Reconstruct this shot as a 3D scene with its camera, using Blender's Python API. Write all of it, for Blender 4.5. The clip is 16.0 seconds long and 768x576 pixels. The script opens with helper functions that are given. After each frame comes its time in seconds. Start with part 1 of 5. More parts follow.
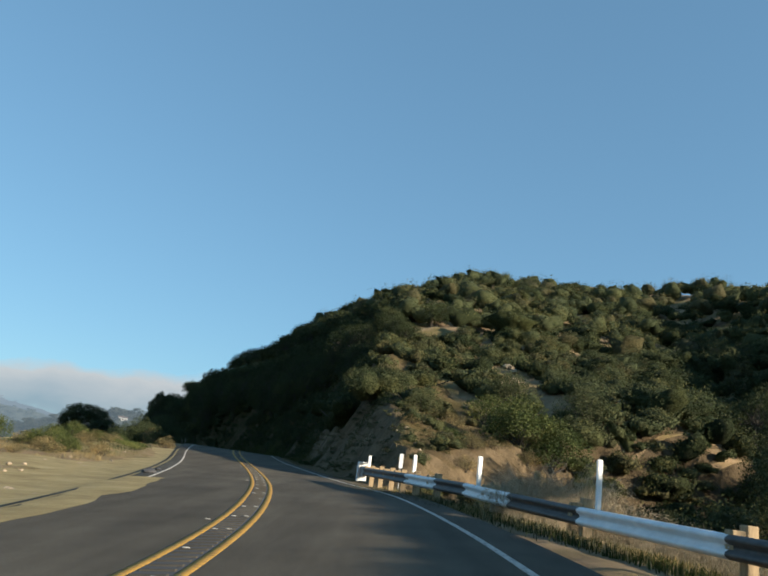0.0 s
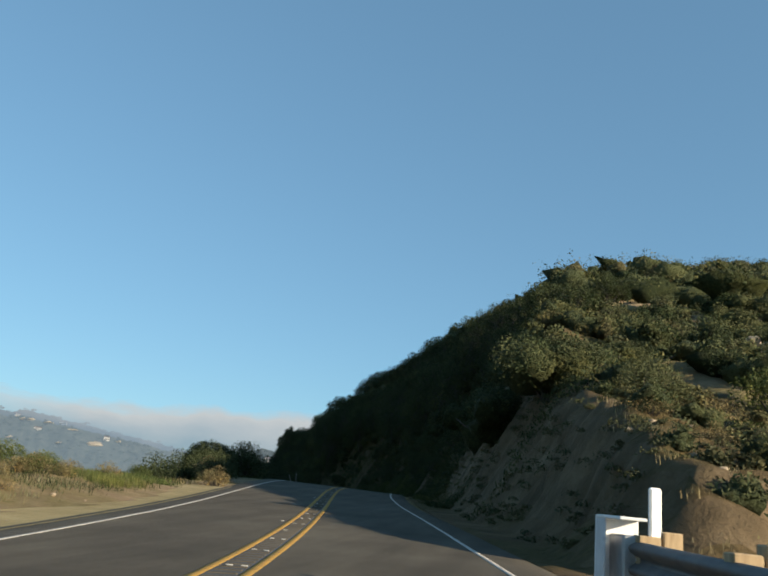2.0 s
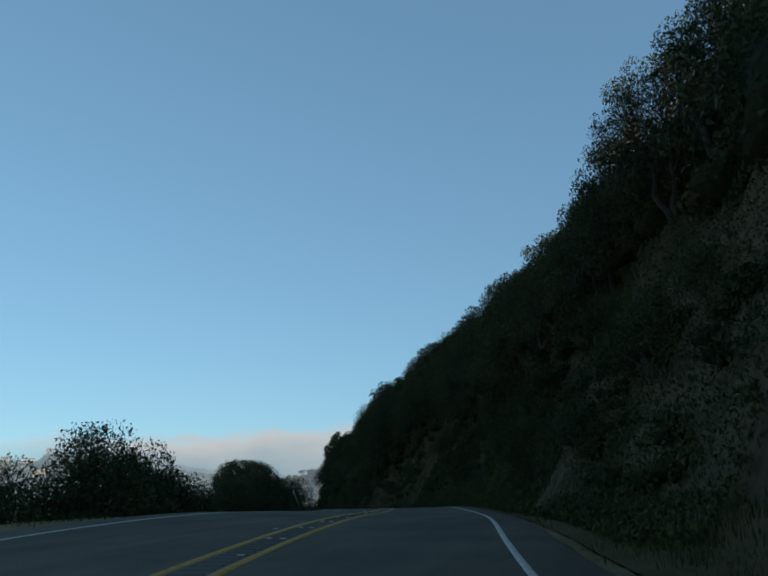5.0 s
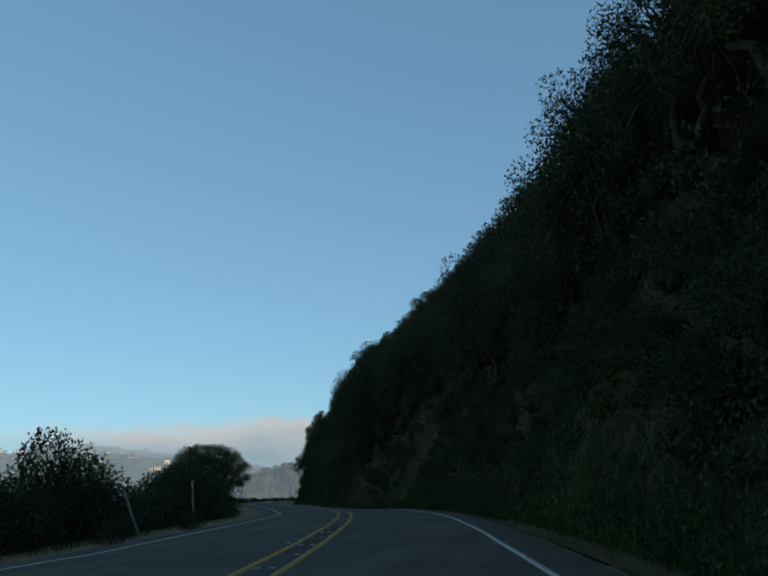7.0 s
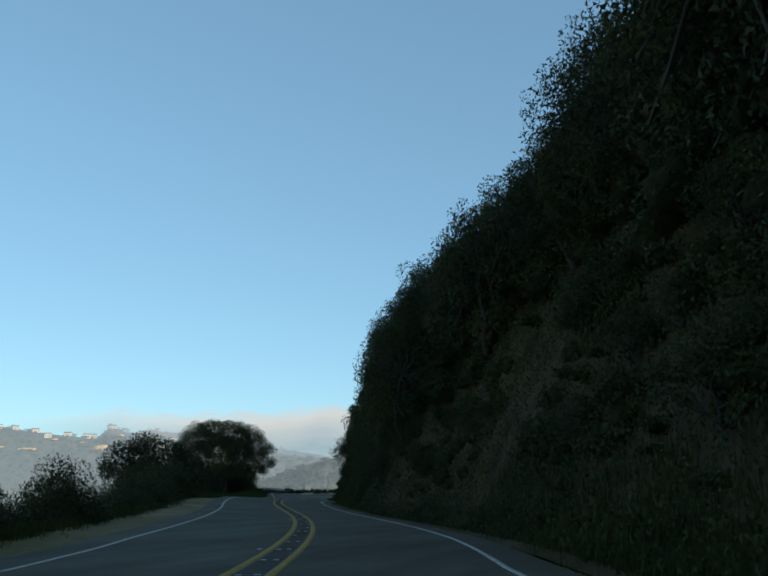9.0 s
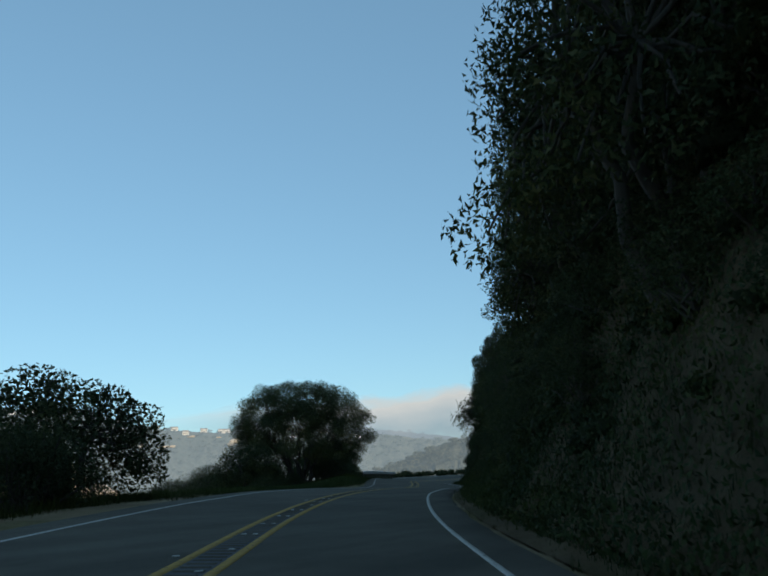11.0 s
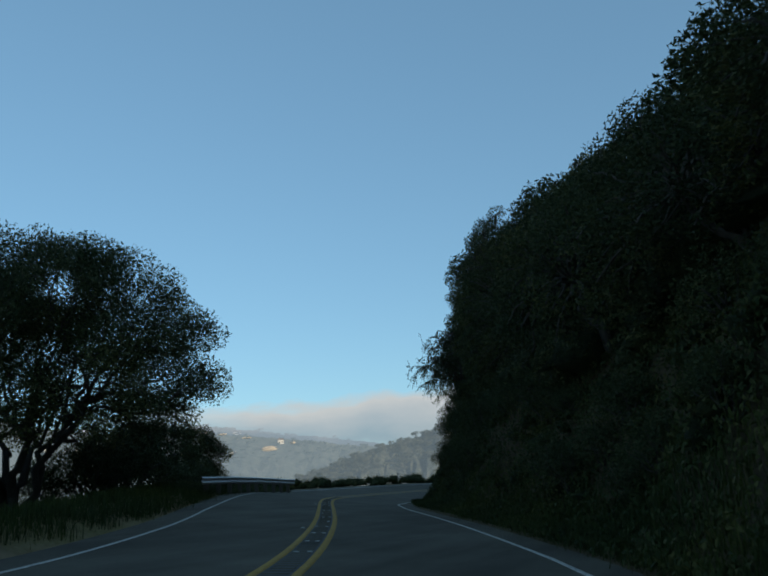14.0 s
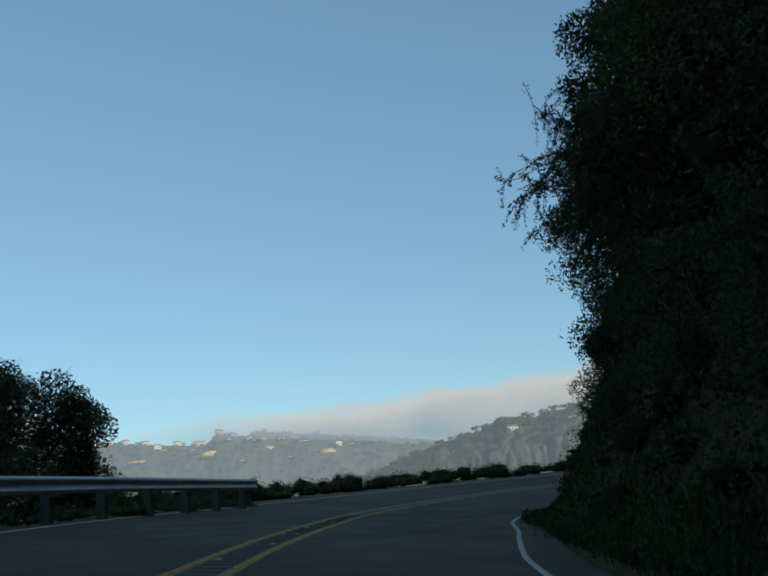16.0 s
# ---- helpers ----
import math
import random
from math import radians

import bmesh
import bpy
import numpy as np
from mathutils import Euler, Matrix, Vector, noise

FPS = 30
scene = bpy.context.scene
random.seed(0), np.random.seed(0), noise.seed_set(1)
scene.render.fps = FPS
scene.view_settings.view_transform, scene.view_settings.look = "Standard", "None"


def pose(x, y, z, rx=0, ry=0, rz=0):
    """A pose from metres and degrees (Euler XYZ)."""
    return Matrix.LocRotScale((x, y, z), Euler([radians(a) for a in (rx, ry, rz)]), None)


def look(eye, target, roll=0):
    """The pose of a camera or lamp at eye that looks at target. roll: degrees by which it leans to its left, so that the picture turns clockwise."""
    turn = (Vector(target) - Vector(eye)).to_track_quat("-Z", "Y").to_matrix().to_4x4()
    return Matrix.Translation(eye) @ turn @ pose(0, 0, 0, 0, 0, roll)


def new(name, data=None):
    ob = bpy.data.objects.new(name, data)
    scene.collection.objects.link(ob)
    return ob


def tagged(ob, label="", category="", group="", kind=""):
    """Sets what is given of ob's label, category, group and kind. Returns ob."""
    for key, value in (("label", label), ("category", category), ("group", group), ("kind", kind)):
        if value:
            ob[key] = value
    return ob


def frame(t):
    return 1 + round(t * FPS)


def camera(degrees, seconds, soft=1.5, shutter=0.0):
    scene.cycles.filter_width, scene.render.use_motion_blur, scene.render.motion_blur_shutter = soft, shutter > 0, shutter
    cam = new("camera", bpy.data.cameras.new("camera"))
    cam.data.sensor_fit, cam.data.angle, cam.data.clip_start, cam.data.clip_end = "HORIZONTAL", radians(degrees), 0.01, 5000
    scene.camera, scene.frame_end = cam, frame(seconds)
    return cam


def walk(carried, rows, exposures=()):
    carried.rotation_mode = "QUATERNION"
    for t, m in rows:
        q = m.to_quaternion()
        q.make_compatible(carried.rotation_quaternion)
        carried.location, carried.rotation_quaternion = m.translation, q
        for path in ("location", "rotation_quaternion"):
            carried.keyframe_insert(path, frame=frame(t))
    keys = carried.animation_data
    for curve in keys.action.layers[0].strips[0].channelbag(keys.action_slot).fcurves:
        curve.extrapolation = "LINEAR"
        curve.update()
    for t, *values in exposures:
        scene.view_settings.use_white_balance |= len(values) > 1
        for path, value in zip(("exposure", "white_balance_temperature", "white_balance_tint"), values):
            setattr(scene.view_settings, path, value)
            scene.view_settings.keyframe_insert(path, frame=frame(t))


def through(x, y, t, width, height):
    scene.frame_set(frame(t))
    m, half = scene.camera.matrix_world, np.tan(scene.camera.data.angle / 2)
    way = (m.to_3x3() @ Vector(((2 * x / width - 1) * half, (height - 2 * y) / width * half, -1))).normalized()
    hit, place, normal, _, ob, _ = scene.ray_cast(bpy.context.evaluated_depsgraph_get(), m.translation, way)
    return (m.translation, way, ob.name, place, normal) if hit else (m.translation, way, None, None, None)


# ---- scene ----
cam = camera(53.9, 16.0, 1.9, 0.06)
PATH = [
    (0, (-0.082, -0.193, 0.991), (-0.090, 1.742, 1.495), 6.97),
    (0.5, (0.097, 5.325, 1.060), (0.014, 7.251, 1.594), 5.56),
    (1, (-0.062, 11.144, 1.267), (-0.222, 13.047, 1.860), 5.27),
    (1.5, (-0.440, 16.593, 1.482), (-0.702, 18.492, 2.051), 6.61),
    (2, (-1.187, 22.848, 1.677), (-1.552, 24.735, 2.230), 5.95),
    (2.5, (-2.053, 28.792, 1.737), (-2.465, 30.672, 2.278), 3.61),
    (3, (-3.092, 34.689, 1.889), (-3.504, 36.561, 2.458), 0.49),
    (3.5, (-4.112, 40.439, 2.086), (-4.565, 42.300, 2.662), 0.75),
    (4.3, (-5.741, 49.614, 2.457), (-6.215, 51.472, 3.026), 0.33),
    (5.2, (-7.679, 60.121, 2.926), (-8.154, 61.982, 3.483), -0.93),
    (6, (-9.523, 70.010, 3.475), (-9.986, 71.880, 4.012), -1.49),
    (6.5, (-10.829, 76.703, 3.548), (-11.298, 78.573, 4.081), -1.41),
    (7, (-12.369, 83.907, 3.629), (-12.841, 85.778, 4.156), -1.58),
    (7.5, (-14.051, 91.152, 3.715), (-14.545, 93.016, 4.242), -0.32),
    (8, (-15.694, 98.381, 3.815), (-16.224, 100.236, 4.342), 0.77),
    (8.5, (-17.622, 105.881, 3.862), (-18.192, 107.724, 4.391), 0.90),
    (9, (-19.807, 113.608, 3.824), (-20.441, 115.435, 4.336), 0.21),
    (9.5, (-22.316, 121.275, 3.813), (-23.023, 123.081, 4.303), -0.10),
    (10, (-25.160, 128.976, 3.775), (-25.947, 130.751, 4.258), -1.08),
    (10.8, (-30.677, 141.567, 3.615), (-31.572, 143.291, 4.089), -2.39),
    (11.7, (-38.238, 155.194, 3.616), (-39.188, 156.889, 4.091), -3.78),
    (12.5, (-44.586, 167.161, 3.746), (-45.499, 168.872, 4.237), -4.60),
    (13, (-47.904, 174.390, 3.686), (-48.747, 176.132, 4.193), -3.47),
    (13.5, (-50.963, 181.519, 3.637), (-51.743, 183.290, 4.139), -2.30),
    (14, (-53.783, 188.746, 3.525), (-54.528, 190.538, 4.008), -2.56),
    (14.5, (-56.610, 195.698, 3.400), (-57.393, 197.475, 3.878), -2.03),
    (15, (-59.537, 202.525, 3.328), (-60.391, 204.265, 3.822), -1.22),
    (15.5, (-62.564, 209.133, 3.282), (-63.445, 210.855, 3.789), -2.67),
    (16, (-65.683, 215.849, 3.224), (-66.548, 217.585, 3.713), -5.07),
]
walk(cam, [(t, look(eye, target, roll)) for t, eye, target, roll in PATH], [(0, 1.14, 6350, 10), (1.5, 1.12, 6450, 10), (3.5, 1.06, 6550, 10), (7, 1.0, 6550, 10), (9.5, 1.36, 6850, 10), (10.2, 1.31, 6850, 10), (12.5, 1.06, 6650, 10), (14, 1.08, 6600, 10), (15, 1.22, 6850, 10), (16, 1.06, 6850, 10)])

# ---- sky and sun: low sun from the right and a little behind ----
SUN_FROM, SUN_UP = 117.0, 17.0
world = bpy.data.worlds.new("sky")
scene.world = world
world.use_nodes = True
wt = world.node_tree
sky = wt.nodes.new("ShaderNodeTexSky")
sky.sky_type, sky.sun_disc = "NISHITA", False
sky.sun_elevation, sky.sun_rotation = radians(SUN_UP), radians(SUN_FROM)
sky.altitude, sky.air_density, sky.dust_density, sky.ozone_density = 300, 1.0, 0.3, 4.5
cool = wt.nodes.new("ShaderNodeMix")
cool.data_type, cool.blend_type = "RGBA", "MULTIPLY"
cool.inputs["Factor"].default_value = 1.0
cool.inputs["B"].default_value = (0.905, 1.26, 1.365, 1)
even = wt.nodes.new("ShaderNodeGamma")
even.inputs[1].default_value = 0.53
wt.links.new(sky.outputs[0], even.inputs[0])
wt.links.new(even.outputs[0], cool.inputs["A"])
wt.links.new(cool.outputs["Result"], wt.nodes["Background"].inputs[0])
wt.nodes["Background"].inputs[1].default_value = 0.105
sun = new("sun", bpy.data.lights.new("sun", "SUN"))
sun.data.energy, sun.data.angle, sun.data.color = 4.6, radians(0.6), (1, 0.84, 0.62)
sun.matrix_basis = look((0, 0, 0), (-math.sin(radians(SUN_FROM)), -math.cos(radians(SUN_FROM)), -math.tan(radians(SUN_UP))))


# ---- materials ----
class Mat:
    """A node material with a Principled shader, built step by step."""

    def __init__(self, name, rough=0.9, metal=0.0, gloss=0.5):
        self.m = bpy.data.materials.new(name)
        self.m.use_nodes = True
        self.t = self.m.node_tree
        self.b = self.t.nodes["Principled BSDF"]
        self.b.inputs["Roughness"].default_value = rough
        self.b.inputs["Metallic"].default_value = metal
        self.b.inputs["Specular IOR Level"].default_value = gloss
        self.co = self.node("ShaderNodeTexCoord").outputs["Object"]

    def node(self, kind):
        return self.t.nodes.new(kind)

    def link(self, a, b):
        self.t.links.new(a, b)

    def noise(self, scale, detail=4, rough=0.55, stretch=None):
        n = self.node("ShaderNodeTexNoise")
        n.inputs["Scale"].default_value, n.inputs["Detail"].default_value = scale, detail
        n.inputs["Roughness"].default_value = rough
        src = self.co
        if stretch:
            mp = self.node("ShaderNodeMapping")
            mp.inputs["Scale"].default_value = stretch
            self.link(src, mp.inputs["Vector"])
            src = mp.outputs[0]
        self.link(src, n.inputs["Vector"])
        return n.outputs["Fac"]

    def ramp(self, fac, stops):
        r = self.node("ShaderNodeValToRGB")
        els = r.color_ramp.elements
        while len(els) < len(stops):
            els.new(0.5)
        for e, (p, c) in zip(els, stops):
            e.position, e.color = p, (*c, 1) if len(c) == 3 else c
        self.link(fac, r.inputs[0])
        return r.outputs[0]

    def mix(self, fac, a, b, how="MIX"):
        n = self.node("ShaderNodeMix")
        n.data_type, n.blend_type = "RGBA", how
        for key, v in (("Factor", fac), ("A", a), ("B", b)):
            if isinstance(v, (int, float)):
                n.inputs[key].default_value = v
            elif isinstance(v, tuple):
                n.inputs[key].default_value = (*v, 1)
            else:
                self.link(v, n.inputs[key])
        return n.outputs["Result"]

    def colour(self, c):
        if isinstance(c, tuple):
            self.b.inputs["Base Color"].default_value = (*c, 1)
        else:
            self.link(c, self.b.inputs["Base Color"])
        return self

    def bump(self, h, strength=0.5, dist=0.02):
        n = self.node("ShaderNodeBump")
        n.inputs["Strength"].default_value, n.inputs["Distance"].default_value = strength, dist
        self.link(h, n.inputs["Height"])
        self.link(n.outputs[0], self.b.inputs["Normal"])
        return self


def asphalt_material():
    m = Mat("asphalt", 0.92, 0, 0.15)
    base = m.ramp(m.noise(0.35, 5, 0.6), [(0.3, (0.073, 0.0625, 0.048)), (0.7, (0.119, 0.103, 0.079))])
    wheel = m.ramp(m.noise(1.0, 4, 0.6, (1.2, 0.12, 1)), [(0.4, (0.8, 0.8, 0.8)), (0.65, (1.12, 1.12, 1.1))])
    grit = m.ramp(m.noise(90, 2, 0.7), [(0.35, (0.6, 0.6, 0.6)), (0.7, (1.35, 1.35, 1.33))])
    m.colour(m.mix(1.0, m.mix(1.0, base, wheel, "MULTIPLY"), grit, "MULTIPLY"))
    return m.bump(m.noise(120, 2), 0.5, 0.006).m


def paint_material(name, c, worn):
    m = Mat(name, 0.88, 0, 0.15)
    chips = m.ramp(m.noise(14, 6, 0.75), [(0.38, (0, 0, 0)), (0.5, (1, 1, 1))])
    tone = m.mix(m.noise(1.5, 3), tuple(v * 0.82 for v in c), c)
    m.colour(m.mix(chips, worn, tone))
    return m.bump(m.noise(80, 2), 0.3, 0.004).m


def ground_material(name, shade, earth=1.0):
    """Dry soil with grass; bare streaked earth where it is steep. shade: how dark the level parts are; earth: the same for the steep ones."""
    m = Mat(name, 0.97, 0, 0.1)
    dirt = m.ramp(m.noise(0.6, 7, 0.65), [(0.3, (0.16, 0.115, 0.07)), (0.55, (0.26, 0.19, 0.115)), (0.75, (0.36, 0.28, 0.18))])
    grass = m.ramp(m.noise(5.0, 6, 0.7), [(0.3, (0.1, 0.085, 0.035)), (0.6, (0.2, 0.16, 0.075)), (0.8, (0.3, 0.25, 0.13))])
    cover = m.ramp(m.noise(0.16, 5, 0.6), [(0.45, (0, 0, 0)), (0.58, (1, 1, 1))])
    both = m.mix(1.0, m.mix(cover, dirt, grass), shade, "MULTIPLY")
    # bare earth where the ground is steep, darkened for the shaded bank
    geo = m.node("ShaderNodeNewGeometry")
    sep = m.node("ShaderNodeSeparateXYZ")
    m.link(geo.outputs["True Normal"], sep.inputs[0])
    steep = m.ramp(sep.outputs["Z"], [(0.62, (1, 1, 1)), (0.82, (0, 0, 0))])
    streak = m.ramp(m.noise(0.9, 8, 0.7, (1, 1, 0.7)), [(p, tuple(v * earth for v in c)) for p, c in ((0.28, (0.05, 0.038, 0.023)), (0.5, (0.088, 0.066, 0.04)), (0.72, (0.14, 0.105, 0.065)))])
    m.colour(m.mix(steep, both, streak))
    return m.bump(m.noise(6, 8, 0.7), 0.9, 0.12).m


def dirt_material():
    m = Mat("turnout_dirt", 0.97, 0, 0.1)
    c = m.ramp(m.noise(0.8, 7, 0.65), [(0.3, (0.23, 0.18, 0.09)), (0.55, (0.315, 0.252, 0.128)), (0.75, (0.385, 0.318, 0.172))])
    g = m.ramp(m.noise(30, 3, 0.7), [(0.3, (0.8, 0.8, 0.8)), (0.7, (1.15, 1.15, 1.15))])
    m.colour(m.mix(1.0, c, g, "MULTIPLY"))
    return m.bump(m.noise(25, 5, 0.7), 0.6, 0.03).m


def leaf_material(name, dark, light, odd, through=0.25):
    m = Mat(name, 0.75, 0, 0.12)
    geo = m.node("ShaderNodeNewGeometry")
    info = m.node("ShaderNodeObjectInfo")
    c = m.ramp(geo.outputs["Random Per Island"], [(0.0, dark), (0.6, light), (0.95, odd)])
    patch = m.ramp(m.noise(0.33, 3, 0.6), [(0.33, (0.62, 0.76, 0.68)), (0.5, (1, 1, 1)), (0.67, (1.4, 1.25, 1.0))])
    broad = m.ramp(m.noise(0.1, 3, 0.6), [(0.35, (0.8, 0.86, 0.9)), (0.65, (1.22, 1.14, 1.0))])
    patch = m.mix(1.0, patch, broad, "MULTIPLY")
    each = m.ramp(info.outputs["Random"], [(0.0, (0.75, 0.8, 0.75)), (1.0, (1.25, 1.2, 1.1))])
    c = m.mix(1.0, m.mix(1.0, c, patch, "MULTIPLY"), each, "MULTIPLY")
    m.colour(c)
    tr = m.node("ShaderNodeBsdfTranslucent")
    m.link(c, tr.inputs["Color"])
    mx = m.node("ShaderNodeMixShader")
    mx.inputs[0].default_value = through
    out = m.t.nodes["Material Output"]
    m.link(m.b.outputs[0], mx.inputs[1])
    m.link(tr.outputs[0], mx.inputs[2])
    m.link(mx.outputs[0], out.inputs["Surface"])
    return m.m


def plain_material(name, a, b, scale, rough=0.8, metal=0.0, bump=0.3, stretch=None):
    m = Mat(name, rough, metal)
    n = m.noise(scale, 6, 0.65, stretch)
    m.colour(m.ramp(n, [(0.3, a), (0.7, b)]))
    return m.bump(n, bump, 0.01).m


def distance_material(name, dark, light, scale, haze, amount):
    """A far slope seen through air; its haze is mixed in as an even glow."""
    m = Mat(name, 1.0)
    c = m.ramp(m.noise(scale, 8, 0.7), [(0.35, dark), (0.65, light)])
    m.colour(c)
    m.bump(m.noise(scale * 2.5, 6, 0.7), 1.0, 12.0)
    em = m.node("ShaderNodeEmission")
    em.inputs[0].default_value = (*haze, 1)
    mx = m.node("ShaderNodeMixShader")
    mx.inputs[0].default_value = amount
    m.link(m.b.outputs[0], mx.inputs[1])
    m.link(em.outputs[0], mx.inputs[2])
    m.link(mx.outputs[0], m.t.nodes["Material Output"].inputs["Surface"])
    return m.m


# glow colour that stands in for haze in the far materials
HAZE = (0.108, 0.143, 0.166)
ASPHALT = asphalt_material()
YELLOW = paint_material("yellow_road_paint", (0.42, 0.245, 0.055), (0.15, 0.108, 0.055))
WHITE = paint_material("white_road_paint", (0.53, 0.495, 0.44), (0.17, 0.165, 0.155))
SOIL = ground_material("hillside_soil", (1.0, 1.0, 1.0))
# one bank soil in two tones: shade is put into the darker one
BANK_SOIL = ground_material("shaded_bank_soil", (0.4, 0.39, 0.36), 0.92)
LIGHT_BANK = ground_material("lighter_bank_soil", (0.48, 0.47, 0.43), 1.36)
DIRT = dirt_material()
LEAF_OAK = leaf_material("oak_leaves", (0.021, 0.03, 0.015), (0.044, 0.058, 0.027), (0.078, 0.086, 0.048), 0.18)
LEAF_SHRUB = leaf_material("chaparral_leaves", (0.05, 0.06, 0.031), (0.076, 0.087, 0.044), (0.096, 0.1, 0.055), 0.15)
LEAF_FRESH = leaf_material("fresh_green_leaves", (0.045, 0.058, 0.02), (0.088, 0.108, 0.038), (0.135, 0.145, 0.06), 0.25)
LEAF_OLIVE = leaf_material("olive_brown_leaves", (0.054, 0.056, 0.03), (0.08, 0.082, 0.044), (0.1, 0.098, 0.056), 0.15)
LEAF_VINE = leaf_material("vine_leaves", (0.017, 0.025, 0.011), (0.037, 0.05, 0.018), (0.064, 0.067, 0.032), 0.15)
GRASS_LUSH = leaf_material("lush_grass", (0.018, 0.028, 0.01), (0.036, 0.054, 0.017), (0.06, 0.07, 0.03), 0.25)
DEAD_TWIG = plain_material("pale_dead_twigs", (0.2, 0.16, 0.1), (0.38, 0.32, 0.22), 9, 0.9)
LEAF_DRY = leaf_material("dry_brush", (0.1, 0.075, 0.04), (0.2, 0.155, 0.085), (0.3, 0.24, 0.14), 0.2)
GRASS_DRY = leaf_material("dry_grass", (0.15, 0.12, 0.07), (0.26, 0.21, 0.13), (0.34, 0.29, 0.2), 0.3)
GRASS_GREEN = leaf_material("green_grass", (0.016, 0.025, 0.008), (0.034, 0.046, 0.015), (0.06, 0.062, 0.028), 0.25)
BARK = plain_material("oak_bark", (0.025, 0.021, 0.017), (0.065, 0.055, 0.045), 6, 0.95, 0, 0.8, (1, 1, 0.25))
STEEL = plain_material("weathered_galvanised_steel", (0.26, 0.27, 0.28), (0.42, 0.43, 0.44), 5, 0.5, 0.6, 0.15)
RAIL_WHITE = plain_material("white_painted_steel", (0.6, 0.62, 0.63), (0.78, 0.79, 0.79), 4, 0.5, 0, 0.15)
RAIL_DARK = plain_material("black_painted_steel", (0.035, 0.033, 0.032), (0.09, 0.082, 0.075), 6, 0.55, 0, 0.2)
WOOD = plain_material("pale_treated_timber", (0.22, 0.155, 0.085), (0.4, 0.3, 0.175), 9, 0.85, 0, 0.5, (3, 3, 0.4))
# timber for the left rail, with the shade below it put into the colour
WOOD_SHADED = plain_material("shaded_timber", (0.06, 0.05, 0.04), (0.13, 0.11, 0.085), 9, 0.9, 0, 0.5, (3, 3, 0.4))
PLASTIC = plain_material("white_plastic", (0.72, 0.72, 0.7), (0.82, 0.82, 0.8), 8, 0.5, 0, 0.1)
PADDLE = plain_material("grey_sign_back", (0.45, 0.47, 0.5), (0.6, 0.62, 0.65), 6, 0.5, 0.2, 0.1)
POST_GREY = plain_material("weathered_grey_post", (0.12, 0.115, 0.1), (0.22, 0.21, 0.19), 12, 0.8, 0, 0.3, (2, 2, 0.4))
ROCK = plain_material("tan_rock", (0.2, 0.15, 0.1), (0.42, 0.34, 0.24), 3, 0.95, 0, 0.8)
TAR = plain_material("dark_patched_asphalt", (0.035, 0.035, 0.038), (0.06, 0.06, 0.062), 20, 0.85, 0, 0.5)
MARKER = plain_material("worn_white_marker", (0.17, 0.16, 0.14), (0.5, 0.49, 0.45), 25, 0.5, 0, 0.2)


# ---- building helpers ----
def mesh_of(name, verts, quads, mat, smooth=False):
    """A mesh from arrays of points and of four- or three-cornered faces."""
    v, q = np.asarray(verts, np.float32), np.asarray(quads, np.int32)
    me = bpy.data.meshes.new(name)
    me.vertices.add(len(v))
    me.vertices.foreach_set("co", v.ravel())
    me.loops.add(q.size)
    me.loops.foreach_set("vertex_index", q.ravel())
    me.polygons.add(len(q))
    me.polygons.foreach_set("loop_start", np.arange(len(q), dtype=np.int32) * q.shape[1])
    me.polygons.foreach_set("use_smooth", np.full(len(q), smooth))
    me.update(calc_edges=True)
    me.validate()
    me.materials.append(mat)
    return me


def part(name, me, parent, label="", at=None):
    ob = new(name, me)
    ob.parent = parent
    if at is not None:
        ob.matrix_basis = at
    return tagged(ob, label) if label else ob


def thing(name, label, category, group="", at=None):
    ob = new(name)
    ob.empty_display_size = 0.2
    if at is not None:
        ob.matrix_basis = at
    return tagged(ob, label, category, group)


def block(name, size, mat, at=(0, 0, 0), bevel=0.006):
    """A bevelled block, its middle at the given place."""
    bm = bmesh.new()
    bmesh.ops.create_cube(bm, size=1)
    bmesh.ops.scale(bm, vec=size, verts=bm.verts)
    if bevel:
        bmesh.ops.bevel(bm, geom=bm.edges[:], offset=bevel, segments=1, affect="EDGES")
    bmesh.ops.translate(bm, vec=at, verts=bm.verts)
    me = bpy.data.meshes.new(name)
    bm.to_mesh(me)
    bm.free()
    me.materials.append(mat)
    return me


def smooth_step(a, b, x):
    u = np.clip((x - a) / (b - a), 0, 1)
    return u * u * (3 - 2 * u)


def lattice(x, y, seed=0):
    """Smooth value noise on arrays, about -1 to 1."""
    xi, yi = np.floor(x).astype(np.int64), np.floor(y).astype(np.int64)
    fx, fy = x - xi, y - yi
    fx, fy = fx * fx * (3 - 2 * fx), fy * fy * (3 - 2 * fy)

    def val(i, j):
        h = (i * 374761393 + j * 668265263 + seed * 1442695041) & 0xFFFFFFFF
        h = ((h ^ (h >> 13)) * 1274126177) & 0xFFFFFFFF
        return (h & 0xFFFF) / 32767.5 - 1

    top = val(xi, yi) * (1 - fx) + val(xi + 1, yi) * fx
    low = val(xi, yi + 1) * (1 - fx) + val(xi + 1, yi + 1) * fx
    return top * (1 - fy) + low * fy


def rough(x, y, size, seed=0, octaves=4):
    out, amp = 0, 1.0
    for k in range(octaves):
        out = out + amp * lattice(x / size * 2**k, y / size * 2**k, seed + 17 * k)
        amp *= 0.5
    return out


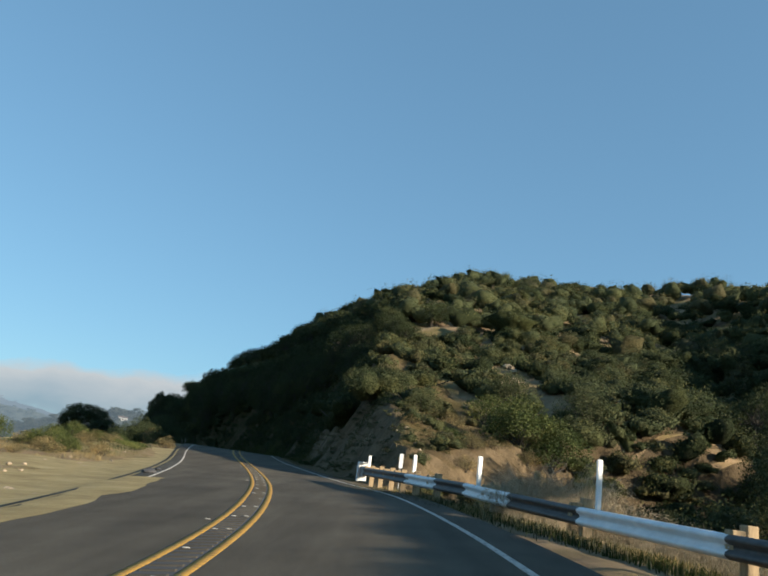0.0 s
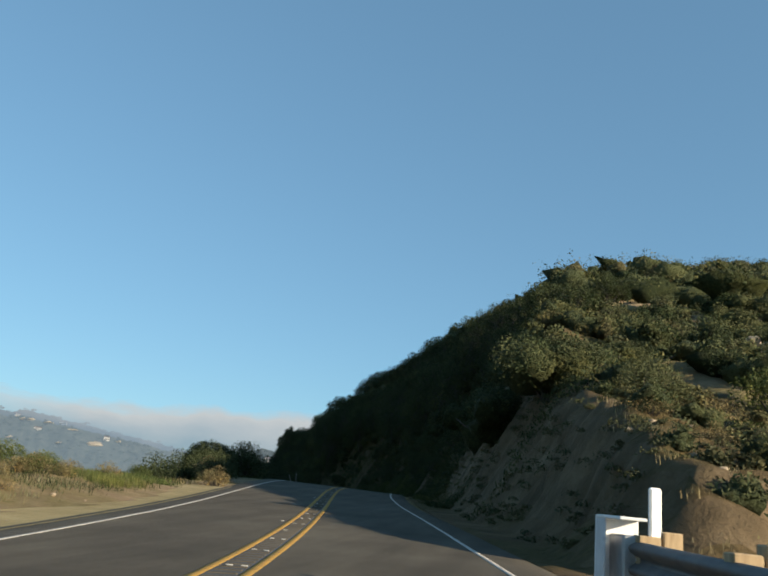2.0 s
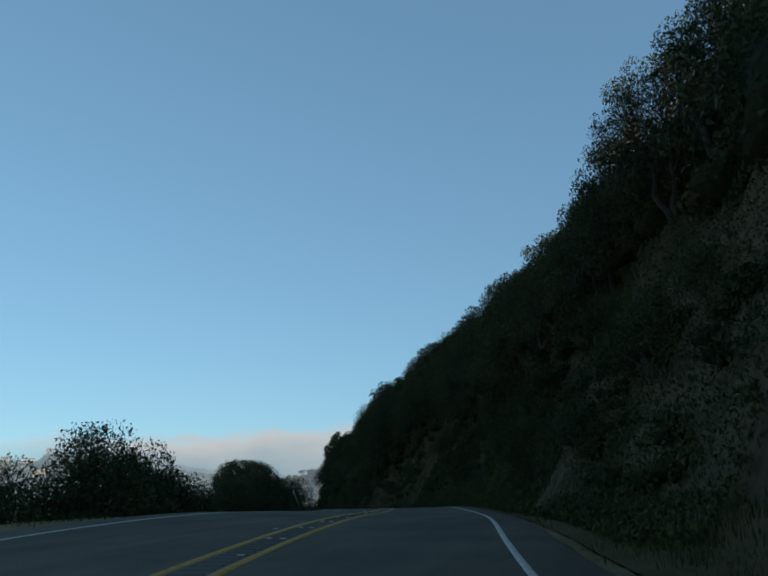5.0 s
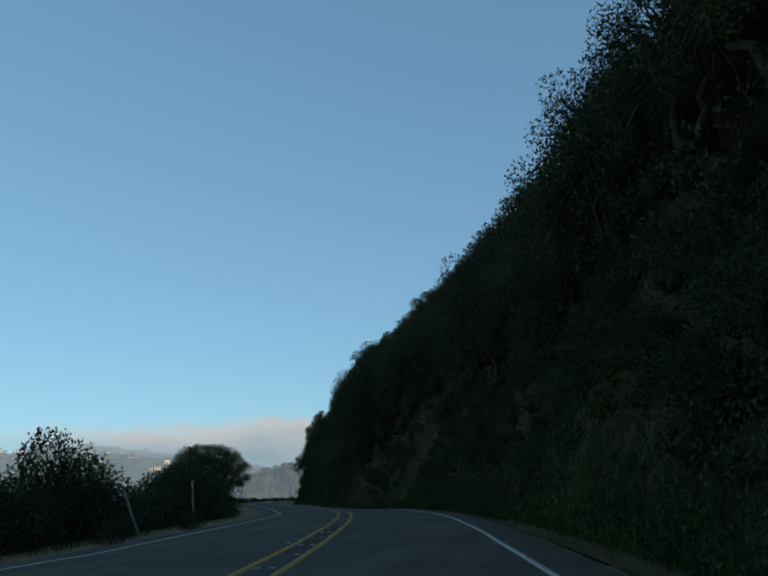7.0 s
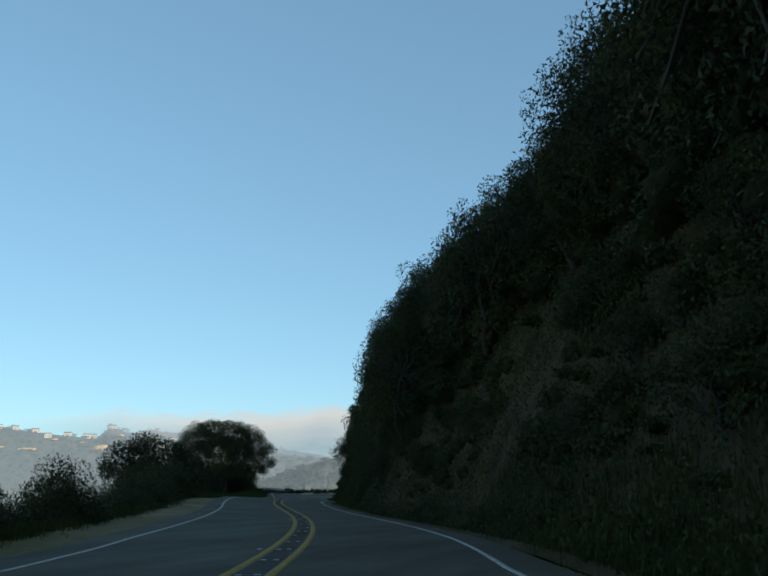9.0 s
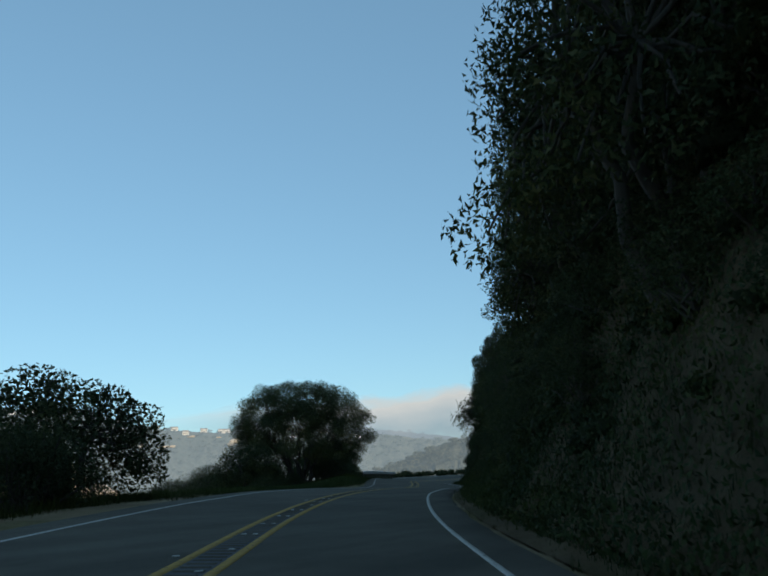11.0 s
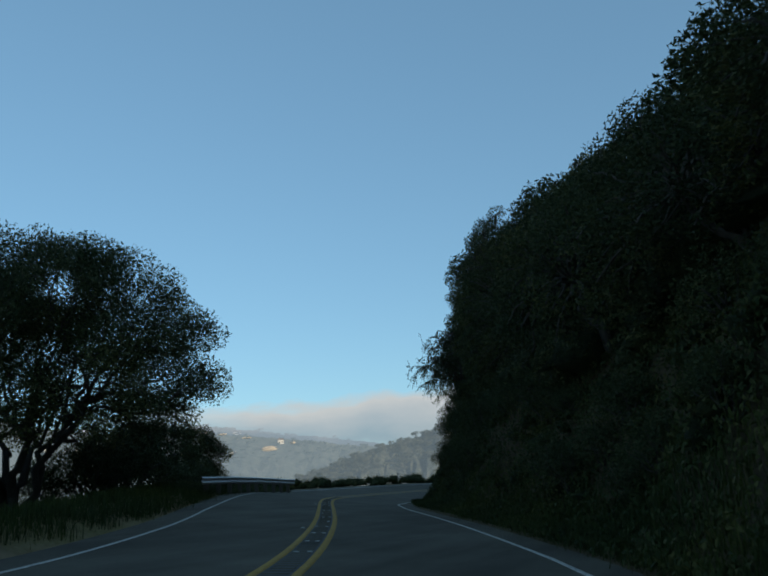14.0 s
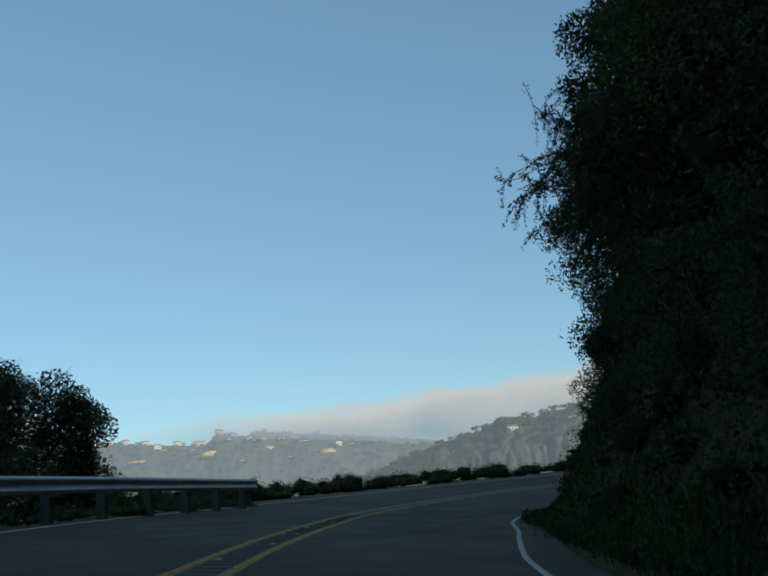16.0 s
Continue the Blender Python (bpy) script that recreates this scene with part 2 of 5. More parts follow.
# ---- the road: places along the right lane's middle ----
ROAD = [
    (-8.76, -40.79, -0.91), (-4.83, -29.46, -0.63), (-2.18, -17.79, -0.39), (-0.58, -5.92, -0.16), (-0.06, 3.06, 0.03), (-0.16, 12.04, 0.32),
    (-0.96, 21.00, 0.63), (-2.23, 29.91, 0.80), (-3.80, 38.77, 1.05), (-5.57, 47.60, 1.38), (-7.42, 56.40, 1.76), (-9.16, 65.24, 2.23),
    (-10.62, 74.11, 2.57), (-12.23, 82.96, 2.65), (-14.14, 91.75, 2.75), (-16.22, 100.51, 2.83), (-18.51, 109.21, 2.83), (-21.08, 117.83, 2.83),
    (-24.03, 126.32, 2.79), (-27.49, 134.60, 2.70), (-31.39, 142.66, 2.62), (-35.71, 150.50, 2.60), (-40.20, 158.31, 2.68), (-44.33, 166.33, 2.75),
    (-48.11, 174.51, 2.74), (-51.40, 182.89, 2.66), (-54.57, 191.32, 2.47), (-57.92, 199.68, 2.31), (-61.71, 207.86, 2.27), (-65.81, 215.87, 2.28),
    (-69.93, 223.88, 2.28), (-73.62, 232.11, 2.15), (-76.61, 240.62, 1.98), (-77.90, 255.59, 1.82), (-74.52, 268.18, 1.70),
]
BANK = [(-45, 0.072), (0, 0.106), (10, 0.094), (20, 0.080), (30, 0.047), (40, 0.026), (50, 0.014), (60, 0.000), (70, -0.019), (80, -0.022), (90, -0.005), (100, 0.024), (110, 0.014), (120, 0.005), (130, 0.003), (140, -0.020), (150, -0.043), (160, -0.055), (170, -0.060), (180, -0.055), (190, -0.042), (200, -0.045), (210, -0.046), (220, -0.066), (230, -0.093), (240, -0.115), (250, -0.121), (290, -0.133)]


def smooth_line(points, step):
    """A Catmull-Rom line through the points, with a place about every step."""
    p = np.array(points, float)
    p = np.vstack([2 * p[0] - p[1], p, 2 * p[-1] - p[-2]])
    out = []
    for a, b, c, d in zip(p, p[1:], p[2:], p[3:]):
        n = max(2, int(round(np.linalg.norm(c - b) / step)))
        for k in range(n):
            u = k / n
            out.append(0.5 * (2 * b + (c - a) * u + (2 * a - 5 * b + 4 * c - d) * u * u + (3 * b - a - 3 * c + d) * u**3))
    return np.array(out + [p[-2]])


LINE = smooth_line(ROAD, 0.75)
for _ in range(12):
    LINE[1:-1] = (LINE[:-2] + 2 * LINE[1:-1] + LINE[2:]) / 4
along = np.r_[0, np.cumsum(np.linalg.norm(np.diff(LINE[:, :2], axis=0), axis=1))]
along -= along[np.argmin(np.hypot(LINE[:, 0], LINE[:, 1]))]
TANGENT = np.gradient(LINE[:, :2], axis=0)
TANGENT /= np.linalg.norm(TANGENT, axis=1)[:, None]
SIDE = np.stack([TANGENT[:, 1], -TANGENT[:, 0]], 1)
TILT = np.interp(along, [b[0] for b in BANK], [b[1] for b in BANK])
YEL, WHITE_R, WHITE_L = -1.85, 1.64, -5.25
EDGE = [(-45, -5.20), (0, -5.20), (7, -5.27), (14, -5.34), (21, -5.39), (28, -5.43), (35, -5.43), (42, -5.42), (49, -5.51), (56, -5.62), (63, -5.59), (70, -5.59), (77, -5.63), (84, -5.76), (91, -5.98), (98, -6.08), (105, -5.78), (112, -5.47), (119, -5.12), (126, -5.04), (133, -5.41), (140, -5.44), (147, -5.35), (154, -5.22), (161, -5.17), (168, -5.20), (175, -5.27), (182, -5.70), (189, -6.16), (196, -6.16), (203, -5.04), (210, -5.31), (217, -5.46), (224, -5.76), (231, -5.90), (238, -6.00), (245, -6.12), (252, -6.09), (259, -6.08), (290, -6.08)]
RIGHT = [(-45, 1.67), (0, 1.67), (7, 1.70), (14, 1.73), (21, 1.76), (28, 1.74), (35, 1.70), (42, 1.66), (49, 1.56), (56, 1.41), (63, 1.32), (70, 1.36), (77, 1.46), (84, 1.52), (91, 1.51), (98, 1.48), (105, 1.58), (112, 1.76), (119, 1.66), (126, 1.41), (133, 1.56), (140, 1.56), (147, 1.51), (154, 1.46), (161, 1.45), (168, 1.46), (175, 1.48), (182, 1.48), (189, 1.62), (196, 1.76), (203, 1.91), (210, 1.96), (217, 1.85), (224, 1.71), (231, 1.51), (238, 1.71), (245, 2.36), (252, 2.65), (259, 2.84), (290, 2.86)]


def edge_line(s):
    """How far left the white line of the other lane lies."""
    return np.interp(s, [e[0] for e in EDGE], [e[1] for e in EDGE])



def right_line(s):
    """How far right the white line of the near lane lies."""
    return np.interp(s, [e[0] for e in RIGHT], [e[1] for e in RIGHT])


def on_road(s, d, lift=0.0):
    """The place at s metres along the road and d metres to the right of the lane's middle."""
    c = [np.interp(s, along, LINE[:, k]) for k in range(3)]
    sx, sy, b = (np.interp(s, along, col) for col in (SIDE[:, 0], SIDE[:, 1], TILT))
    return np.stack([c[0] + sx * d, c[1] + sy * d, c[2] + b * np.clip(d, -7.6, 2.7) + lift], -1)


def heading(s):
    return math.atan2(-np.interp(s, along, TANGENT[:, 0]), np.interp(s, along, TANGENT[:, 1]))


def nearest(x, y):
    """Distance along the road, to its right, and the lane's height, for arrays of places."""
    x, y = np.asarray(x, float).ravel(), np.asarray(y, float).ravel()
    k = np.empty(len(x), int)
    for a in range(0, len(x), 20000):
        dx = x[a : a + 20000, None] - LINE[None, :, 0]
        dy = y[a : a + 20000, None] - LINE[None, :, 1]
        k[a : a + 20000] = (dx * dx + dy * dy).argmin(1)
    ox, oy = x - LINE[k, 0], y - LINE[k, 1]
    d = ox * SIDE[k, 0] + oy * SIDE[k, 1]
    far = np.hypot(ox, oy)
    d = np.where(d >= 0, far, -far)
    return along[k], d, LINE[k, 2] + TILT[k] * np.clip(d, -7.6, 2.7)


def ground_z(x, y):
    """Height of the ground."""
    x, y = np.asarray(x, float), np.asarray(y, float)
    shape = x.shape
    x, y = x.ravel(), y.ravel()
    s, d, zr = nearest(x, y)
    n1, n2 = rough(x, y, 9, 3), rough(x, y, 2.2, 5, 3)
    # right: cut bank with the hill above, from s = 40 on
    e = np.maximum(d - 3.5 - 0.5 * rough(s, s * 0, 7, 9, 2), 0)
    wall = np.interp(e, [0, 0.7, 5.0, 13, 20, 25, 36, 48, 90, 160, 400], [0, 0.6, 9.2, 19.5, 25, 29.8, 38.5, 45, 55, 60, 66])
    hollow = np.interp(s, [188, 200, 228, 250], [1, 0.76, 0.78, 0.93])
    wall = wall * (1 + (hollow - 1) * smooth_step(1.5, 4.5, e)) + np.clip(e, 0, 4) / 4 * (0.7 * n1 + 0.35 * n2)
    climb = np.interp(y, [46, 71, 148, 164], [0, 0.6, 0.6, 1.0])
    axis = 5 + 0.28 * (y - 40)
    crest = np.interp(y, [24, 32, 36.5, 40, 46, 53, 90, 300], [-2, -0.5, 1.4, 2.4, 4.0, 6.1, 18.9, 94]) - 0.36 * np.maximum(0, x - axis - 12) + 0.8 * n1 + 0.3 * n2 - climb
    low = np.maximum(crest, -6)
    mixed = np.clip(0.5 + 0.5 * (low - wall) / 1.6, 0, 1)
    spur = low + (wall - low) * mixed - 0.8 * mixed * (1 - mixed)
    fold = (-4 + 0.7 * (x - 22) + 0.2 * (y - 40)) * smooth_step(22, 66, y) + 1.5 * n1
    fold = np.minimum(fold, 14 + 0.31 * (np.clip(y, 40, 190) - 52)) - climb
    gully = np.interp(d, [3, 5.2, 9, 16, 60], [0, -0.2, -1.8, -5, -8]) + 0.25 * n2 * smooth_step(4, 8, d)
    open_side = np.maximum(gully, np.where(x > 12, fold, -50))
    nose = smooth_step(0, 1, (s - 28 - 0.9 * np.clip(x - 2, 0, 12)) / 8)
    right = np.where(s < 80, np.maximum(open_side, spur * nose - 5 * (1 - nose)), np.maximum(wall, -8))
    roof = 1.4 + 0.367 * (np.clip(y, 40, 200) - 40) + 0.8 * n1 - climb
    roof = np.where(s < 110, crest + (roof - crest) * smooth_step(80, 110, s), roof)
    right = np.where(s < 80, right, np.maximum(np.minimum(wall, np.maximum(roof, 0)), np.where((x > 20) & (d > 30), fold, -50)))
    right = right - 2.4 * np.exp(-((x - 12.5) / 8) ** 2) * smooth_step(105, 130, y)
    # left: dirt turnout, berm, then the drop into the canyon
    w = -d
    ledge = np.interp(s, [-50, 36, 50, 62, 165, 180, 214, 232, 300], [19, 19, 13, 8.6, 8.6, 19, 19, 15, 9.5])
    w = w + edge_line(s) + 5.3
    left = -0.12 + 0.06 * n2 * smooth_step(7, 10, w) - 0.62 * np.maximum(0, w - ledge) + 0.4 * n1 * smooth_step(ledge, ledge + 8, w)
    berm = 0.45 * np.exp(-(((s - 47) / 9) ** 2)) * np.exp(-(((w - 10.5) / 2.6) ** 2)) + 0.5 * np.exp(-(((s - 12) / 7) ** 2)) * np.exp(-(((w - 12) / 2.2) ** 2))
    berm = berm + 0.45 * smooth_step(198, 210, s) * (1 - smooth_step(236, 244, s)) * np.exp(-(((w - 8.2) / 1.6) ** 2))
    left = np.maximum(left + berm, -60 + 3 * n1)
    z = zr + np.where(d > 2.7, right - 0.06, np.where(w > 6.2, left, -0.12))
    far = smooth_step(260, 900, np.hypot(x + 30, y - 120))
    return (z * (1 - far) - 70 * far).reshape(shape)


def spaced(fine_lo, fine_hi, step, out_lo, out_hi):
    """Grid lines: even between fine_lo and fine_hi, ever wider beyond."""
    mid = list(np.arange(fine_lo, fine_hi + 0.01, step))
    up, g = [mid[-1]], step
    while up[-1] < out_hi:
        g *= 1.16
        up.append(up[-1] + g)
    down, g = [mid[0]], step
    while down[-1] > out_lo:
        g *= 1.16
        down.append(down[-1] - g)
    return np.array(down[:0:-1] + mid + up[1:])


def build_ground():
    # a grid that leans with the road
    turn = math.atan2(-(LINE[-40, 0] - LINE[60, 0]), LINE[-40, 1] - LINE[60, 1])
    u, v = spaced(-22, 22, 0.4, -4300, 4300), spaced(-20, 280, 0.6, -4300, 4300)
    uu, vv = np.meshgrid(u, v)
    x = uu * math.cos(turn) - vv * math.sin(turn)
    y = uu * math.sin(turn) + vv * math.cos(turn)
    z = ground_z(x, y)
    # room for the finer sheet of the bank
    s, d, _ = nearest(x, y)
    z = z - 0.9 * (smooth_step(2.75, 3.3, d) * (1 - smooth_step(12, 13, d)) * smooth_step(23, 26, s) * (1 - smooth_step(255, 257, s))).reshape(x.shape)
    r, c = x.shape
    idx = np.arange(r * c).reshape(r, c)
    quads = np.stack([idx[:-1, :-1], idx[:-1, 1:], idx[1:, 1:], idx[1:, :-1]], -1).reshape(-1, 4)
    me = mesh_of("ground", np.stack([x, y, z], -1).reshape(-1, 3), quads, SOIL, True)
    return tagged(new("ground", me), "dry brown hillside soil with steep bare road cut", "ground", kind="structure")


def ribbon(name, s0, s1, offs, lifts, mat, step=0.75, wobble=0.0):
    """A strip along the road through the given offsets."""
    s = np.arange(s0, s1 + step, step)
    cols = []
    for k, (d, l) in enumerate(zip(offs, lifts)):
        dd = (edge_line(s) + d[0] if isinstance(d, tuple) else right_line(s) + float(d) if isinstance(d, str) else d) + (wobble * rough(s, s * 0, 1.7, 31 + k, 3) if k in (0, len(offs) - 1) else 0)
        cols.append(on_road(s, dd, l))
    v = np.stack(cols, 1)
    r, c = v.shape[:2]
    idx = np.arange(r * c).reshape(r, c)
    quads = np.stack([idx[:-1, :-1], idx[:-1, 1:], idx[1:, 1:], idx[1:, :-1]], -1).reshape(-1, 4)
    return mesh_of(name, v.reshape(-1, 3), quads, mat, True)


def build_road():
    me = ribbon("road", -42, 285, ((-1.0,), (-0.8,), (0.1,), -3.5, YEL, 0, "0.05", "0.7", "0.95"), (-0.14, 0, 0, 0, 0, 0, 0, 0, -0.14), ASPHALT, wobble=0.05)
    tagged(new("road", me), "grey two-lane asphalt road with worn wheel tracks", "road", kind="structure")
    for name, d, w, mat, label in (
        ("road_marking", YEL - 0.27, 0.13, YELLOW, "solid yellow centre line"),
        ("road_marking", YEL + 0.27, 0.13, YELLOW, "solid yellow centre line"),
        ("road_marking", WHITE_R, 0.1, WHITE, "solid white edge line"),
        ("road_marking", WHITE_L, 0.09, WHITE, "solid white edge line"),
    ):
        lo, hi = d - w / 2, d + w / 2
        offs = ((-w / 2,), (-w / 2 + 0.004,), (w / 2 - 0.004,), (w / 2,)) if d == WHITE_L else ("-0.045", "-0.041", "0.041", "0.045") if d == WHITE_R else (lo, lo + 0.004, hi - 0.004, hi)
        me = ribbon(name, -42, 284, offs, (0.001, 0.006, 0.006, 0.001), mat)
        tagged(new(name, me), label, "road marking", kind="structure")
    me = ribbon("road_patch", -42, 284, (YEL - 0.2, YEL, YEL + 0.2), (0.003, 0.004, 0.003), TAR)
    tagged(new("road_patch", me), "dark strip between the yellow lines", "road", kind="structure")
    # rumble bars across the strip
    s = np.arange(-12, 250, 0.32)
    n = len(s)
    v, q = [], []
    for k, (ds, dd, dz) in enumerate([(-0.06, -0.17, 0.004), (-0.06, 0.17, 0.004), (0.06, 0.17, 0.004), (0.06, -0.17, 0.004),
                                      (-0.03, -0.16, 0.016), (-0.03, 0.16, 0.016), (0.03, 0.16, 0.016), (0.03, -0.16, 0.016)]):
        v.append(on_road(s + ds, YEL + dd, dz))
    v = np.stack(v, 1).reshape(-1, 3)
    base = np.arange(n)[:, None, None] * 8
    q = (base + np.array([[4, 5, 6, 7], [0, 1, 5, 4], [1, 2, 6, 5], [2, 3, 7, 6], [3, 0, 4, 7]])).reshape(-1, 4)
    tagged(new("rumble_strip", mesh_of("rumble_strip", v, q, ASPHALT)), "row of low asphalt rumble bars", "rumble strip", kind="stuff")
    # raised markers: pairs between the lines, single ones outside
    me = block("pavement_marker", (0.09, 0.055, 0.015), MARKER, (0, 0, 0.008), 0.007)
    rng = np.random.default_rng(4)
    for s in np.arange(-4, 246, 2.15):
        for side in (-0.1, 0.1):
            if rng.random() < 0.22:
                continue
            p = on_road(s + rng.normal(0, 0.03), YEL + side + rng.normal(0, 0.012), 0.006)
            ob = new("pavement_marker", me)
            ob.matrix_basis = Matrix.Translation(p) @ Matrix.Rotation(heading(s) + rng.normal(0, 0.12), 4, "Z")
            tagged(ob, "small worn white raised marker between yellow lines", "road marker", "markers along the centre line")
    for s in np.arange(-2, 246, 14.6):
        p = on_road(s, YEL - 0.45, 0.004)
        ob = new("pavement_marker", me)
        ob.matrix_basis = Matrix.Translation(p) @ Matrix.Rotation(heading(s), 4, "Z")
        tagged(ob, "small worn white raised marker beside yellow line", "road marker", "markers along the centre line")


def build_bank():
    """The cut bank, a finer sheet that follows the road, with runnels and ledges."""
    s, d = np.arange(22, 258.5, 0.4), np.r_[np.arange(2.48, 8, 0.26), np.arange(8, 13.4, 0.45)]
    ss, dd = np.meshgrid(s, d, indexing="ij")
    p = on_road(ss.ravel(), dd.ravel())
    z = ground_z(p[:, 0], p[:, 1])
    dx, dy = np.interp(ss.ravel(), along, SIDE[:, 0]), np.interp(ss.ravel(), along, SIDE[:, 1])
    inside = smooth_step(3.4, 4.4, dd.ravel()) * (1 - smooth_step(12, 13, dd.ravel())) * smooth_step(23.5, 27, ss.ravel()) * (1 - smooth_step(254, 257, ss.ravel()))
    cut = np.maximum(0.2 + 0.3 * rough(ss.ravel(), z * 0.6, 2.4, 51, 4) + 0.14 * rough(ss.ravel(), z, 0.8, 57, 3), 0) * inside
    v = np.stack([p[:, 0] + dx * cut, p[:, 1] + dy * cut, z + 0.035 - 0.12 * (1 - inside) * (dd.ravel() > 11.5)], 1)
    idx = np.arange(len(v)).reshape(ss.shape)
    q = np.stack([idx[:-1, :-1], idx[1:, :-1], idx[1:, 1:], idx[:-1, 1:]], -1).reshape(-1, 4)
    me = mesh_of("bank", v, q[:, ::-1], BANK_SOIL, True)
    me.materials.append(LIGHT_BANK)
    # lighter tone on the near stretch, the shade-darkened tone beyond
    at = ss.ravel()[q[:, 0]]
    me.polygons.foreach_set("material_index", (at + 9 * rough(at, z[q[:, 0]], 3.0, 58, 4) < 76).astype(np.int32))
    tagged(new("bank", me), "steep brown earth bank cut beside the road", "road bank", kind="structure")


build_ground()
build_bank()
build_road()
# pale dirt of the turnout and of the shoulders
tagged(new("turnout", ribbon("turnout", -42, 25, ((0.42,), (0.2,), (-0.3,), (-0.65,)), (0.004, 0.012, 0.014, 0.006), DIRT, wobble=0.16)),
       "sandy dust spread over the road edge", "dirt turnout", kind="structure")
tagged(new("turnout", ribbon("turnout", -42, 58, ((-0.55,), (-1.3,), -9, -12, -16), (0.008, -0.05, -0.07, -0.07, -0.2), DIRT, wobble=0.0)),
       "pale sandy dirt turnout beside the road", "dirt turnout", kind="structure")


# ---- plants ----
def leaf_cloud(rng, centres, radii, count, size, flat=0.75, shell=0.45, plain=False):
    """Leaf-shaped faces scattered in round clumps. Gives points and faces."""
    centres, radii = np.asarray(centres, float), np.asarray(radii, float)
    pick = rng.choice(len(centres), count, p=radii**2 / (radii**2).sum())
    way = rng.normal(size=(count, 3))
    way /= np.linalg.norm(way, axis=1)[:, None]
    rad = radii[pick] * (shell + (1 - shell) * rng.random(count) ** 0.5)
    c = centres[pick] + way * rad[:, None] * [1, 1, flat]
    a = way * 0.5 + rng.normal(size=(count, 3)) * 0.8
    a /= np.linalg.norm(a, axis=1)[:, None]
    b = np.cross(a, rng.normal(size=(count, 3)))
    b /= np.linalg.norm(b, axis=1)[:, None]
    ln = size * (0.6 + 0.8 * rng.random(count))[:, None]
    if plain:
        v = np.stack([c - a * ln * 0.5, c + b * ln * 0.4, c + a * ln * 0.5], 1)
        return v.reshape(-1, 3), np.arange(count * 3).reshape(-1, 3)
    v = np.stack([c - a * ln * 0.5, c + b * ln * 0.27, c + a * ln * 0.5, c - b * ln * 0.27], 1)
    return v.reshape(-1, 3), np.arange(count * 4).reshape(-1, 4)


def tube(path, radii, sides=6):
    """A tapered tube along a path."""
    p, out = np.asarray(path, float), []
    for k in range(len(p)):
        t = p[min(k + 1, len(p) - 1)] - p[max(k - 1, 0)]
        t = t / (np.linalg.norm(t) + 1e-9)
        a = np.cross(t, (0.31, 0.95, 0.1))
        a /= np.linalg.norm(a) + 1e-9
        b = np.cross(t, a)
        ang = np.arange(sides) * 2 * math.pi / sides
        out.append(p[k] + radii[k] * (np.cos(ang)[:, None] * a + np.sin(ang)[:, None] * b))
    v = np.concatenate(out)
    q = [(r * sides + i, r * sides + (i + 1) % sides, (r + 1) * sides + (i + 1) % sides, (r + 1) * sides + i) for r in range(len(p) - 1) for i in range(sides)]
    return v, np.array(q)


def joined(pieces):
    v, q, n = [], [], 0
    for a, b in pieces:
        v.append(a)
        q.append(b + n)
        n += len(a)
    return np.concatenate(v), np.concatenate(q)


def limb(rng, start, end, r0, r1, sag=0.15, n=6):
    """A crooked limb between two places."""
    start, end = np.asarray(start, float), np.asarray(end, float)
    ln = np.linalg.norm(end - start)
    u = np.linspace(0, 1, n)[:, None]
    p = start + (end - start) * u
    p[1:-1] += rng.normal(size=(n - 2, 3)) * ln * 0.045
    p += np.array([0, 0, 1]) * (np.sin(u * math.pi) * ln * sag * rng.uniform(0.2, 1))
    return p, r0 + (r1 - r0) * u[:, 0]


